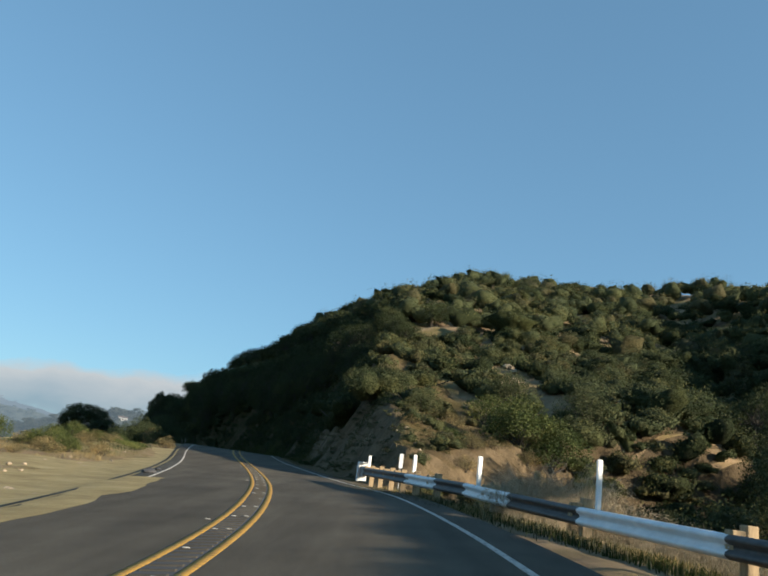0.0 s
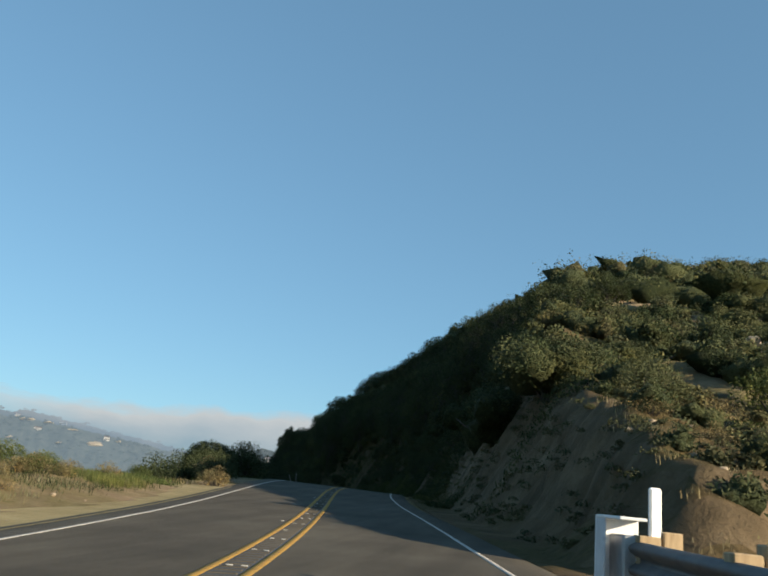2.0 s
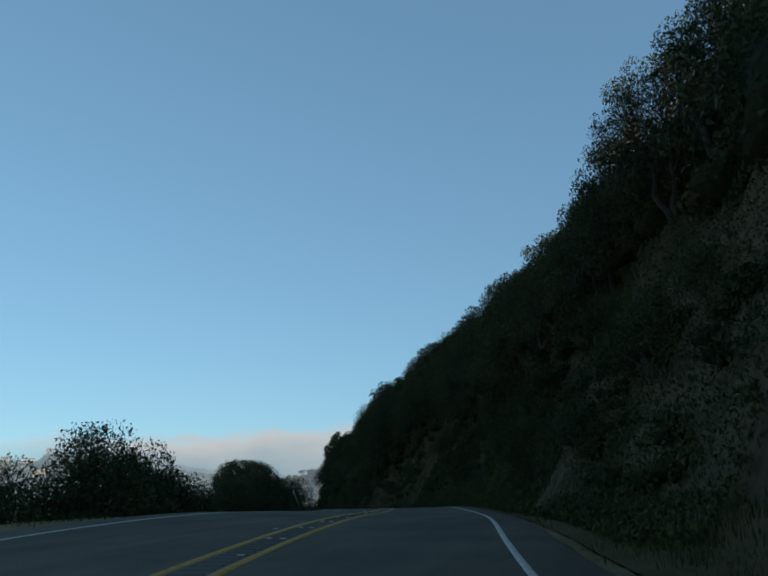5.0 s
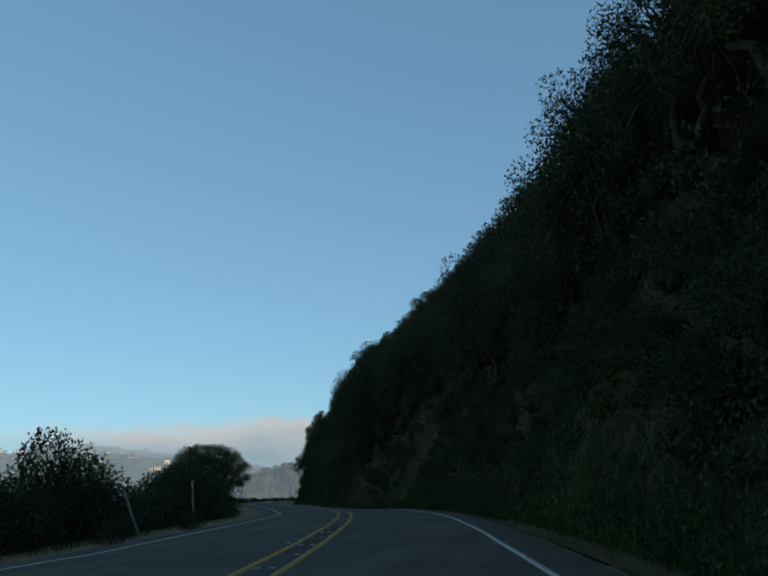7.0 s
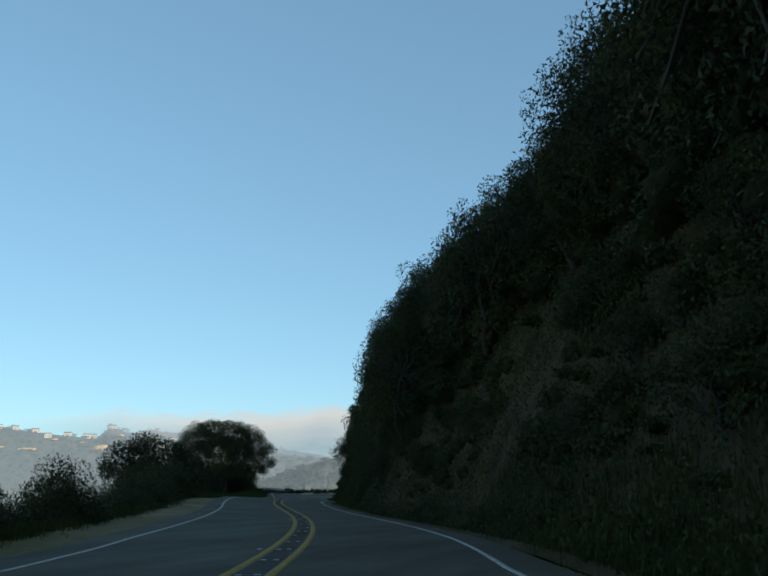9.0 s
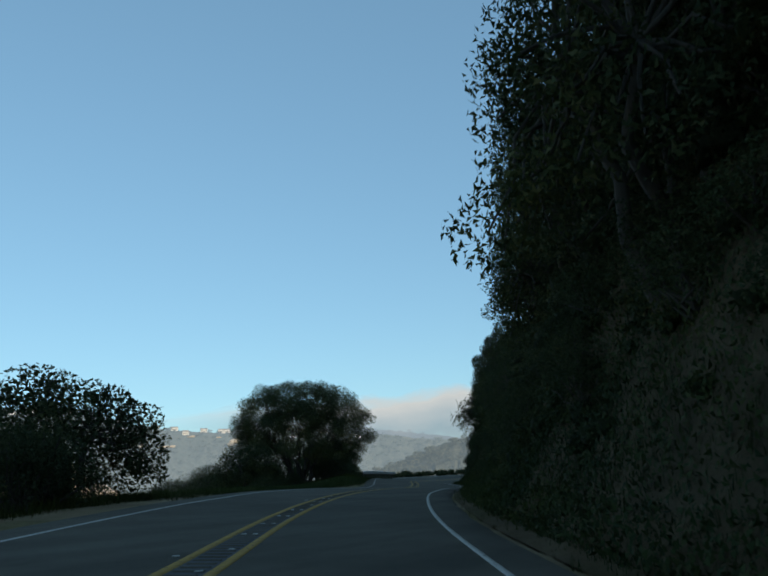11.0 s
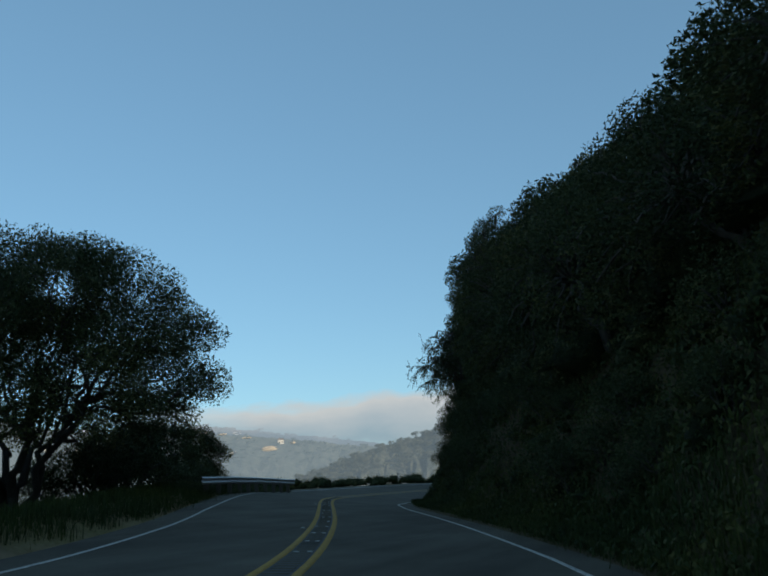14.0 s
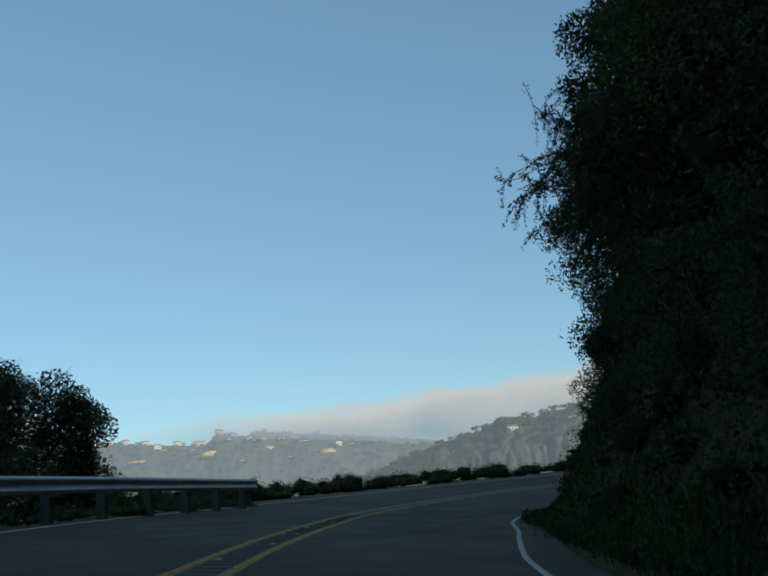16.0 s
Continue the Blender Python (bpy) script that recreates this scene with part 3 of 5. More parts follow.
def tree_meshes(name, seed, height, radius, trunks, leaves, size, low=0.3, leaf=None, droop=0.0, splay=0.5, n_cl=40, plain=False):
    """Meshes of wood and crown: trunks from the base, limbs to clumps on a dome, twigs, leaves."""
    rng = np.random.default_rng(seed)
    wood, cents, rads = [], [], []
    mid = np.array([0, 0, height * (low + (1 - low) * 0.45)])
    small = (40 / n_cl) ** 0.4
    for i in range(n_cl):
        az, up = i * 2.39996 + rng.uniform(-0.3, 0.3), (i + 0.5) / n_cl
        el = math.asin(1 - 1.5 * up)
        rr = rng.uniform(0.68, 0.9)
        hgt = height - mid[2]
        c = mid + np.array([math.cos(az) * math.cos(el) * radius * rr, math.sin(az) * math.cos(el) * radius * rr, math.sin(el) * hgt * (0.8 if el > 0 else 1.0) * rr / 0.85])
        c[2] -= droop * max(0, math.cos(el)) * rng.random()
        cents.append(c)
        rads.append(rng.uniform(0.19, 0.32) * radius * small)
    for i in range(n_cl // 4):
        cents.append(mid + rng.normal(size=3) * [radius * 0.32, radius * 0.32, height * 0.1])
        rads.append(0.24 * radius * small)
    heads = []
    for t in range(trunks):
        az = t * 2 * math.pi / trunks + rng.uniform(-0.4, 0.4)
        lean = splay * radius * rng.uniform(0.55, 1.05) * (0.15 if trunks == 1 else 1)
        head = np.array([math.cos(az) * lean, math.sin(az) * lean, height * rng.uniform(0.38, 0.52)])
        base = np.array([math.cos(az), math.sin(az), 0]) * 0.18 * (trunks > 1) + [0, 0, -0.4]
        p, r = limb(rng, base, head, 0.04 * height / max(1, trunks) ** 0.35, 0.02 * height / max(1, trunks) ** 0.35, 0.04, 7)
        wood.append(tube(p, r, 7))
        heads.append(head)
    for c, rr in zip(cents, rads):
        h = heads[int(np.argmin([np.linalg.norm((c - q)[:2]) + 0.5 * abs(c[2] - q[2]) + rng.random() for q in heads]))]
        p, r = limb(rng, h, c, 0.011 * height / max(1, trunks) ** 0.25, 0.005 * height / max(1, trunks) ** 0.25, 0.12, 5)
        wood.append(tube(p, r, 4))
        for _ in range(0 if plain else 4):
            w = rng.normal(size=3)
            e = c + w / np.linalg.norm(w) * rr * rng.uniform(0.7, 1.1)
            p, r = limb(rng, c, e, 0.004 * height, 0.0015 * height, 0.1, 3)
            wood.append(tube(p, r, 3))
    v, q = joined(wood)
    trunk = mesh_of(name + "_wood", v, q, BARK, True)
    v, q = leaf_cloud(rng, cents, rads, leaves, size, 0.8, 0.3, plain)
    crown = mesh_of(name + "_crown", v, q, leaf or LEAF_OAK)
    return trunk, crown


def shrub_meshes(name, seed, radius, height, leaves, size, leaf, clumps=13):
    rng = np.random.default_rng(seed)
    cents, rads, wood = [], [], []
    for i in range(clumps):
        az, u = i * 2.4 + rng.uniform(-0.3, 0.3), (i + 0.5) / clumps
        c = np.array([math.cos(az) * radius * 0.68 * math.sqrt(u), math.sin(az) * radius * 0.68 * math.sqrt(u), height * (0.78 - 0.52 * u) * rng.uniform(0.8, 1.12)])
        cents.append(c)
        rads.append(rng.uniform(0.3, 0.48) * radius)
        p, r = limb(rng, (rng.normal() * 0.08, rng.normal() * 0.08, -0.15), c, 0.03 * radius, 0.01 * radius, 0.05, 5)
        wood.append(tube(p, r, 4))
    v, q = leaf_cloud(rng, cents, rads, leaves, size, 0.85, 0.4, True)
    v[:, 2] = np.maximum(v[:, 2], 0.03)
    foliage = mesh_of(name + "_foliage", v, q, leaf)
    # sprigs that stand out of the outline
    v, q = joined(wood)
    return mesh_of(name + "_stems", v, q, BARK, True), foliage


def plant(name, stem_name, leaf_name, meshes, label, category, group, at):
    ob = thing(name, label, category, group, at)
    part(stem_name, meshes[0], ob)
    part(leaf_name, meshes[1], ob)
    return ob


def standing(x, y, turn=0.0, scale=(1, 1, 1), sink=0.1, lean=(0, 0)):
    z = float(ground_z(np.array([x]), np.array([y]))[0]) - sink
    return Matrix.Translation((x, y, z)) @ Matrix.Rotation(lean[0], 4, "X") @ Matrix.Rotation(lean[1], 4, "Y") @ Matrix.Rotation(turn, 4, "Z") @ Matrix.Diagonal((*scale, 1))


rng = np.random.default_rng(11)
OAKS = [tree_meshes("bank_oak", 100 + k, 6.5, 3.3, 2 + k % 3, 19000, 0.13, 0.0, None, 1.4, n_cl=70, plain=True) for k in range(4)]
OAKS_FAR = [tree_meshes("slope_oak", 110 + k, 6.5, 3.4, 2 + k, 6500, 0.25, 0.2, None, 0.8, plain=True) for k in range(2)]
# these take the darker oak leaf colour to deepen the shade they stand in
SHRUBS = [shrub_meshes("shrub", 200 + k, 1.5, 2.0, 4800, 0.085, LEAF_OAK) for k in range(4)]
SHRUBS_G = [shrub_meshes("green_shrub", 220 + k, 1.5, 1.9, 3600, 0.105, LEAF_FRESH) for k in range(2)]
SHRUBS_D = [shrub_meshes("dry_shrub", 230 + k, 1.2, 1.2, 1600, 0.1, LEAF_DRY) for k in range(2)]

# three rows of trees up the bank; heights along the road fitted to the camera's skyline
TALL_A = ([62, 74, 86, 98, 110, 122, 134, 146, 158, 170, 182, 192, 199, 212, 224, 236, 248, 260], [3.2, 4.4, 5.4, 5.4, 5.6, 5.4, 5.6, 6.1, 6.3, 7.4, 7.9, 7.0, 4.2, 5.4, 6.0, 5.6, 6.2, 6.6])
TALL_B = ([62, 74, 86, 98, 110, 122, 134, 146, 158, 170, 182, 192, 200, 212, 224, 236, 254], [3.0, 2.7, 3.4, 4.6, 5.8, 6.0, 6.1, 6.0, 4.8, 5.6, 6.3, 6.6, 3.6, 4.6, 5.8, 5.8, 6.2])
TALL_C = ([80, 98, 110, 122, 134, 146, 158, 170, 182, 194, 206, 218, 230, 260], [3.0, 3.0, 4.3, 5.2, 6.8, 7.2, 5.0, 4.5, 5.4, 6.8, 6.6, 4.6, 4.0, 4.6])
LABELS = {8.2: "dark green live oak leaning out over the road bank", 12.2: "dark green live oak half way up the bank", 18.5: "dark green live oak on the slope above the bank"}
for tall, d0, first, step in ((TALL_A, 8.2, 71, 4.3), (TALL_B, 12.2, 68, 5.0), (TALL_C, 18.5, 82, 6.2)):
    s = first
    while s < 262:
        h = float(np.interp(s, *tall)) * rng.uniform(1.02, 1.17)
        d = d0 + rng.uniform(-0.8, 0.8) + (0.8 if 195 < s < 206 and d0 < 9 else 0)
        k = min(h / 6.5, 0.85 if s < 114 else 1.2)
        x, y, _ = on_road(s, d)
        fam = OAKS if d0 < 10 else OAKS_FAR
        plant("oak_tree", "trunk", "crown", fam[rng.integers(len(fam))], LABELS[d0], "tree", "oaks on the bank",
              standing(x, y, rng.uniform(0, 6.3), (k, k, h / 6.5 * (0.72 if 203 < s < 213 and d0 < 9 else 1.2 if 72 < s < 90 and d0 < 9 else 1.0)), 0.3))
        s += step * (0.5 + 0.5 * k)
# a tall oak whose crown hangs over the road, and a feathery one further on
x, y, _ = on_road(126.5, 7.3)
plant("oak_tree", "trunk", "crown", OAKS[1], LABELS[8.2], "tree", "oaks on the bank", standing(x, y, 2.0, (1.15, 1.15, 1.55), 0.3))
x, y, _ = on_road(139, 9.2)
plant("oak_tree", "trunk", "crown", OAKS[2], LABELS[8.2], "tree", "oaks on the bank", standing(x, y, 4.0, (1.1, 1.1, 1.38), 0.3))
for s, d, k, h in ((109, 8.0, 1.1, 1.4), (150.5, 7.4, 1.05, 1.5), (162, 5.7, 1.15, 1.42)):
    x, y, _ = on_road(s, d)
    plant("oak_tree", "trunk", "crown", OAKS[int(s) % 4], LABELS[8.2], "tree", "oaks on the bank", standing(x, y, s, (k, k, h), 0.3))
HANG = tree_meshes("hanging_oak", 121, 10.8, 4.2, 3, 30000, 0.14, 0.1, None, 1.5, 0.5, 60)
x, y, _ = on_road(195.5, 8.8)
plant("oak_tree", "trunk", "crown", HANG, "tall live oak with its crown hanging out over the road", "tree", "", standing(x, y, 0.7, (1.0, 1.0, 0.95), 1.3))
# the first two, beyond the view, are added to shade the hill's foot
for x, y, k, h in ((18, 29, 1.0, 1.35), (20.5, 33.5, 1.0, 1.35), (23.5, 41, 0.95, 1.0), (26, 47, 1.0, 1.05), (28.5, 54, 1.0, 1.05)):
    plant("oak_tree", "trunk", "crown", OAKS[int(y) % 4], "live oak rooted in the gully beside the road", "tree", "oaks in the gully", standing(x, y, y, (k, k, h), 0.3))


def arching_tree(name, seed, height, out, reach, leaves):
    """A leaning trunk whose limbs arch out over the road and hang in fine leafy twigs. out: the middle of the hanging mass."""
    r = np.random.default_rng(seed)
    wood, tips = [], []
    top = np.array([out[0] * 0.35, out[1] * 0.35, height])
    p, rad = limb(r, (0, 0, -0.5), top, 0.17, 0.06, 0.05, 8)
    wood.append(tube(p, rad, 7))
    for _ in range(34):
        start = p[r.integers(3, 8)]
        w = r.normal(size=3)
        w *= r.uniform(0.55, 1.0) / np.linalg.norm(w)
        end = np.asarray(out) + w * reach
        b, br = limb(r, start, end, 0.035, 0.008, 0.28, 8)
        wood.append(tube(b, br, 4))
        for _ in range(13):
            k = r.integers(3, 8)
            way = (b[k] - b[k - 1]) / np.linalg.norm(b[k] - b[k - 1]) + r.normal(size=3) * 0.75 + [0, 0, -0.35]
            way /= np.linalg.norm(way)
            ln = r.uniform(0.3, 0.85)
            u = np.linspace(0, 1, 5)[:, None]
            t = b[k] + way * ln * u + np.array([0, 0, -0.28]) * ln * u**2
            wood.append(tube(t, np.linspace(0.009, 0.003, 5), 3))
            tips.append(t)
    tips = np.array(tips)
    pick, at = r.integers(len(tips), size=leaves), r.uniform(0.15, 1.0, leaves) * 4
    lo = np.minimum(at.astype(int), 3)
    c = tips[pick, lo] + (tips[pick, lo + 1] - tips[pick, lo]) * (at - lo)[:, None] + r.normal(size=(leaves, 3)) * 0.03
    a = r.normal(size=(leaves, 3)) + [0, 0, -0.5]
    a /= np.linalg.norm(a, axis=1)[:, None]
    b = np.cross(a, r.normal(size=(leaves, 3)))
    b /= np.linalg.norm(b, axis=1)[:, None]
    ln = 0.085 * r.uniform(0.6, 1.4, (leaves, 1))
    v = np.stack([c - a * ln * 0.5, c + b * ln * 0.3, c + a * ln * 0.5], 1).reshape(-1, 3)
    return mesh_of(name + "_wood", *joined(wood), BARK, True), mesh_of(name + "_crown", v, np.arange(len(v)).reshape(-1, 3), LEAF_OAK)


for s, d, k in ((234.5, 5.8, 0.9), (238, 6.0, 1.0), (241.5, 5.8, 0.9), (244.5, 6.0, 1.0), (248.5, 6.0, 1.1)):
    bx, by, _ = on_road(s, d)
    plant("shrub", "stem", "foliage", SHRUBS[rng.integers(4)], "shrub at the foot of the bank, leaves darkened for shade", "shrub", "shrubs on the bank", standing(bx, by, rng.uniform(0, 6.3), (k, k, k * 1.3), 0.25))
x, y, z0 = on_road(246.5, 6.8)
foot = standing(x, y, heading(246.5), (1, 1, 1), 0.3)
plant("oak_tree", "trunk", "crown", arching_tree("arching_tree", 122, 4.6, (-2.5, -1.6, z0 + 8.0 - foot.translation.z), np.array([1.5, 2.2, 1.8]), 15000), "feathery tree hanging out over the road in fine twigs", "tree", "", foot)
for s, d, k, h in ((247.5, 9.7, 0.82, 1.0), (254, 9.4, 0.85, 1.1)):
    x, y, _ = on_road(s, d)
    plant("oak_tree", "trunk", "crown", HANG, "tall live oak rising from the bank at the bend", "tree", "oaks at the bend", standing(x, y, s, (k, k, h), 0.3))
# shrubs on the lower face of the bank
for s in np.arange(58, 252, 1.5):
    d = rng.uniform(4.6, 6.8)
    if (s < 76 and d < 7.2 - 0.05 * (s - 58)) or (137.5 < s < 144.5):
        continue
    x, y, _ = on_road(s, d)
    k = rng.uniform(0.5, 1.0)
    plant("shrub", "stem", "foliage", SHRUBS[rng.integers(4)], "shrub clinging to the road bank, leaves darkened for shade", "shrub", "shrubs on the bank",
          standing(x, y, rng.uniform(0, 6.3), (k, k, k), 0.25))


# ---- vines and weeds draped over the bank ----
def vines():
    r = np.random.default_rng(31)
    n = 340000
    s, d = r.uniform(50, 255, n), 2.85 + 5.4 * r.random(n)
    patch = rough(s, d * 1.6, 6.0, 41, 3)
    keep = patch > np.interp(s, [50, 64, 74, 137.5, 138.5, 144, 145, 255], [0.45, 0.1, -1.1, -1.1, 0.0, 0.0, -1.2, -1.2])
    p = on_road(s[keep], d[keep])
    n = len(p)
    z = ground_z(p[:, 0], p[:, 1])
    e = 0.15
    gx = (ground_z(p[:, 0] + e, p[:, 1]) - z) / e
    gy = (ground_z(p[:, 0], p[:, 1] + e) - z) / e
    nor = np.stack([-gx, -gy, np.ones(n)], 1)
    nor /= np.linalg.norm(nor, axis=1)[:, None]
    c = np.stack([p[:, 0], p[:, 1], z], 1) + nor * r.uniform(0.02, 0.35, n)[:, None] ** 1.3
    a = np.array([0, 0, -1.0]) + r.normal(size=(n, 3)) * 0.55
    a /= np.linalg.norm(a, axis=1)[:, None]
    b = np.cross(a, nor + r.normal(size=(n, 3)) * 0.5)
    b /= np.linalg.norm(b, axis=1)[:, None]
    ln = r.uniform(0.06, 0.15, n)[:, None]
    v = np.stack([c - a * ln * 0.5, c + b * ln * 0.45, c + a * ln * 0.5], 1).reshape(-1, 3)
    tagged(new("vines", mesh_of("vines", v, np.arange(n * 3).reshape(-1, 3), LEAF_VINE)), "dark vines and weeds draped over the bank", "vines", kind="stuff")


vines()

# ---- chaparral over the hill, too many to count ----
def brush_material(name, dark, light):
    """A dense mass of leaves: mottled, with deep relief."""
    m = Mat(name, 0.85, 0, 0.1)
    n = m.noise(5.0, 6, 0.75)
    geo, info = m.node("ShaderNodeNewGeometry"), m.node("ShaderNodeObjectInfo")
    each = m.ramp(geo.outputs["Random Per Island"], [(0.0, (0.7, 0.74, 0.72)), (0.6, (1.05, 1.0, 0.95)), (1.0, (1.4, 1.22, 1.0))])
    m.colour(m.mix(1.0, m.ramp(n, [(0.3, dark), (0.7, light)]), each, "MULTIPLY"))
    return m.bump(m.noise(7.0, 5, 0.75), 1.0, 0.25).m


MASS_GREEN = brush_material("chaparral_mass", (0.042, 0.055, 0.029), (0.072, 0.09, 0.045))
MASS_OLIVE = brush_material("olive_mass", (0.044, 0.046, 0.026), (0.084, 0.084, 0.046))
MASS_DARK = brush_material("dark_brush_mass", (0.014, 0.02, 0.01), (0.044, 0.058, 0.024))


def brush_shape(seed, level, leaves):
    """A lumpy round bush of radius 1: its closed mass, and places and directions for leaves on it."""
    r = np.random.default_rng(seed)
    bm = bmesh.new()
    bmesh.ops.create_icosphere(bm, subdivisions=level, radius=1)
    way = np.array([tuple(p.co) for p in bm.verts])
    q = np.array([[w.index for w in f.verts] for f in bm.faces])
    bm.free()
    off = Vector(tuple(r.uniform(0, 60, 3)))

    lobes = r.normal(size=(7, 3)) * [0.42, 0.42, 0.28]
    big = r.uniform(0.34, 0.62, 7)

    def reach(w):
        far = np.full(len(w), 0.38)
        for c, k in zip(lobes, big):
            along_way = w @ c
            disc = along_way**2 - c @ c + k * k
            far = np.maximum(far, np.where(disc > 0, along_way + np.sqrt(np.maximum(disc, 0)), 0))
        return far * np.array([1 + 0.22 * noise.noise(Vector(tuple(p)) * 3.7 + off) for p in w])

    mass = way * (reach(way) * 0.78)[:, None]
    out = r.normal(size=(leaves, 3))
    out[:, 2] = np.abs(out[:, 2]) - 0.25
    out /= np.linalg.norm(out, axis=1)[:, None]
    c = out * (reach(out) * (0.74 + 0.36 * r.random(leaves)))[:, None]
    nor = out + r.normal(size=(leaves, 3)) * 0.8
    a = np.cross(nor, r.normal(size=(leaves, 3)))
    a /= np.linalg.norm(a, axis=1)[:, None]
    b = np.cross(nor, a)
    b /= np.linalg.norm(b, axis=1)[:, None]
    return mass, q, c, a, b


def chaparral(name, seed, count, box, keep, leaves, size, sizes, mat, label, mass_mat, level=2, low=0.6):
    """Bushes of a leafy mass with single leaves standing out of it."""
    rng = np.random.default_rng(seed)
    shapes = [brush_shape(300 + k + seed * 10, level, leaves) for k in range(6)]
    pts = np.stack([rng.uniform(box[0], box[1], count), rng.uniform(box[2], box[3], count)], 1)
    s, d, _ = nearest(pts[:, 0], pts[:, 1])
    pts = pts[keep(pts[:, 0], pts[:, 1], s, d, rng)]
    z = ground_z(pts[:, 0], pts[:, 1])
    vs, cv, cq, m = [], [], [], 0
    for (x, y), zz in zip(pts, z):
        k, turn, tall = rng.uniform(*sizes), rng.uniform(0, 6.3), rng.uniform(0.6, 1.0)
        rot = np.array([[math.cos(turn), -math.sin(turn), 0], [math.sin(turn), math.cos(turn), 0], [0, 0, 1]])
        mass, q, c, a, b = shapes[rng.integers(6)]
        squash, at = np.array([1, 1, tall]), np.array([x, y, zz + low * k * tall])
        cv.append((mass * squash * k) @ rot.T + at)
        cq.append(q + m)
        m += len(mass)
        ln = size * rng.uniform(0.6, 1.4, (len(c), 1))
        p, u, w = (c * squash * k) @ rot.T + at, a @ rot.T * ln, b @ rot.T * ln
        vs.append(np.stack([p - u * 0.5, p + w * 0.42, p + u * 0.5], 1).reshape(-1, 3))
    v = np.concatenate(vs)
    tagged(new(name, mesh_of(name, v, np.arange(len(v)).reshape(-1, 3), mat)), label, "brush", kind="stuff")
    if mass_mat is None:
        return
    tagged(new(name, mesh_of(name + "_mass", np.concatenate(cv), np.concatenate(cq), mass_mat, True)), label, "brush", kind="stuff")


def near_hill(share):
    """Bushes on the near slope, thin on the bare terraces of the nose."""
    return lambda x, y, s, d, r: (d > 8) & (np.hypot(x - 4, y - 40) > 10) & (np.hypot(x - 4, y - 58) > 3.2) & (np.hypot(x - 2.2, y - 78) > 3.5) & ~((x < 12) & (y < 57) & (r.random(len(x)) < share)) & ~((abs(x - 12 + 0.1 * (y - 60)) < 1.6) & (y > 52) & (y < 68))


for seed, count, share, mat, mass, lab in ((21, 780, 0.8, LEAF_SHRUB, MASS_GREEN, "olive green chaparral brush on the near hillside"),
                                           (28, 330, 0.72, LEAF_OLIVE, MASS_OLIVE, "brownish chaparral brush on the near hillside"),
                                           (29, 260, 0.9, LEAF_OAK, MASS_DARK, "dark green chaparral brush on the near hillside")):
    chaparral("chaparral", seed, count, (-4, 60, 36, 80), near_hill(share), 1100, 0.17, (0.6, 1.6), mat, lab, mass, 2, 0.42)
SCRUB = lambda x, y, s, d, r: (s < 60) & ((x > 6.0 + 0.25 * (y - 34)) | (r.random(len(x)) < 0.2)) & (d > 4.9)
for seed, mat, mass, lab in ((41, LEAF_OLIVE, MASS_OLIVE, "low brownish scrub on the hill's lower slope"), (42, LEAF_SHRUB, MASS_GREEN, "low olive green scrub on the hill's lower slope")):
    chaparral("scrub", seed, 420, (1.5, 26, 27, 50), SCRUB, 520, 0.1, (0.25, 0.85), mat, lab, mass)
RAVINE = lambda x, y, s, d, r: (x > 0.34 * y + 1.5) & (d > 10)
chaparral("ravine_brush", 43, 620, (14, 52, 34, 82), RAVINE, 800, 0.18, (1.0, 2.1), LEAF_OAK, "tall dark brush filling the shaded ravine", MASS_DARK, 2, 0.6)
FAR_HILL = lambda x, y, s, d, r: (np.hypot(x - 7, y - 102) > 4) & (np.hypot(x - 8.5, y - 77.5) > 4.5) & (np.hypot(x - 2.2, y - 78) > 4) & (d > 13) & (d < 95) & ((d < 60) | (y < 150))
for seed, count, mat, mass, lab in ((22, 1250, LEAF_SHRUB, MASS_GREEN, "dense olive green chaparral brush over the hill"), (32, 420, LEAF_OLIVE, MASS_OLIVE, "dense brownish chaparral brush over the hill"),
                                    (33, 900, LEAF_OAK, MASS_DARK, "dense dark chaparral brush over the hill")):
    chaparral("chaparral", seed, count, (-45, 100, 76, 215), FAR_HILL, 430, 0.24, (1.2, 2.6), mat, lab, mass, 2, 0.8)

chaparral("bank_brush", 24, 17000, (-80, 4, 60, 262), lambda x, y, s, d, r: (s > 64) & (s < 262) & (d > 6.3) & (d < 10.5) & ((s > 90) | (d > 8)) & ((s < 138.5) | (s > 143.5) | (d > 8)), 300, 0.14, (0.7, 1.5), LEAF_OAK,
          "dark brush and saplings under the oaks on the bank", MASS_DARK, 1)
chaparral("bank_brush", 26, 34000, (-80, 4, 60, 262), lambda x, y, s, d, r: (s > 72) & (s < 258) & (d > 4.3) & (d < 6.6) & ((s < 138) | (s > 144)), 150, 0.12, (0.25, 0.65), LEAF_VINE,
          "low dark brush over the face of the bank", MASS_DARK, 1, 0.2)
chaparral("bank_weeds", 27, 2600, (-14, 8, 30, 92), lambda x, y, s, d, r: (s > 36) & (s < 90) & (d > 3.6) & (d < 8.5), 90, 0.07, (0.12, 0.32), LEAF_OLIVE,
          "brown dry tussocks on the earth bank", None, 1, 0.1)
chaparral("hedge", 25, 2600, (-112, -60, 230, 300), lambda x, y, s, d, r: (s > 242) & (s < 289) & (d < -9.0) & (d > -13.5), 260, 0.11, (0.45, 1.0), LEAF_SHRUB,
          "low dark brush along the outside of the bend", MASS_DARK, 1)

# ---- left side: the big oak and its neighbours ----


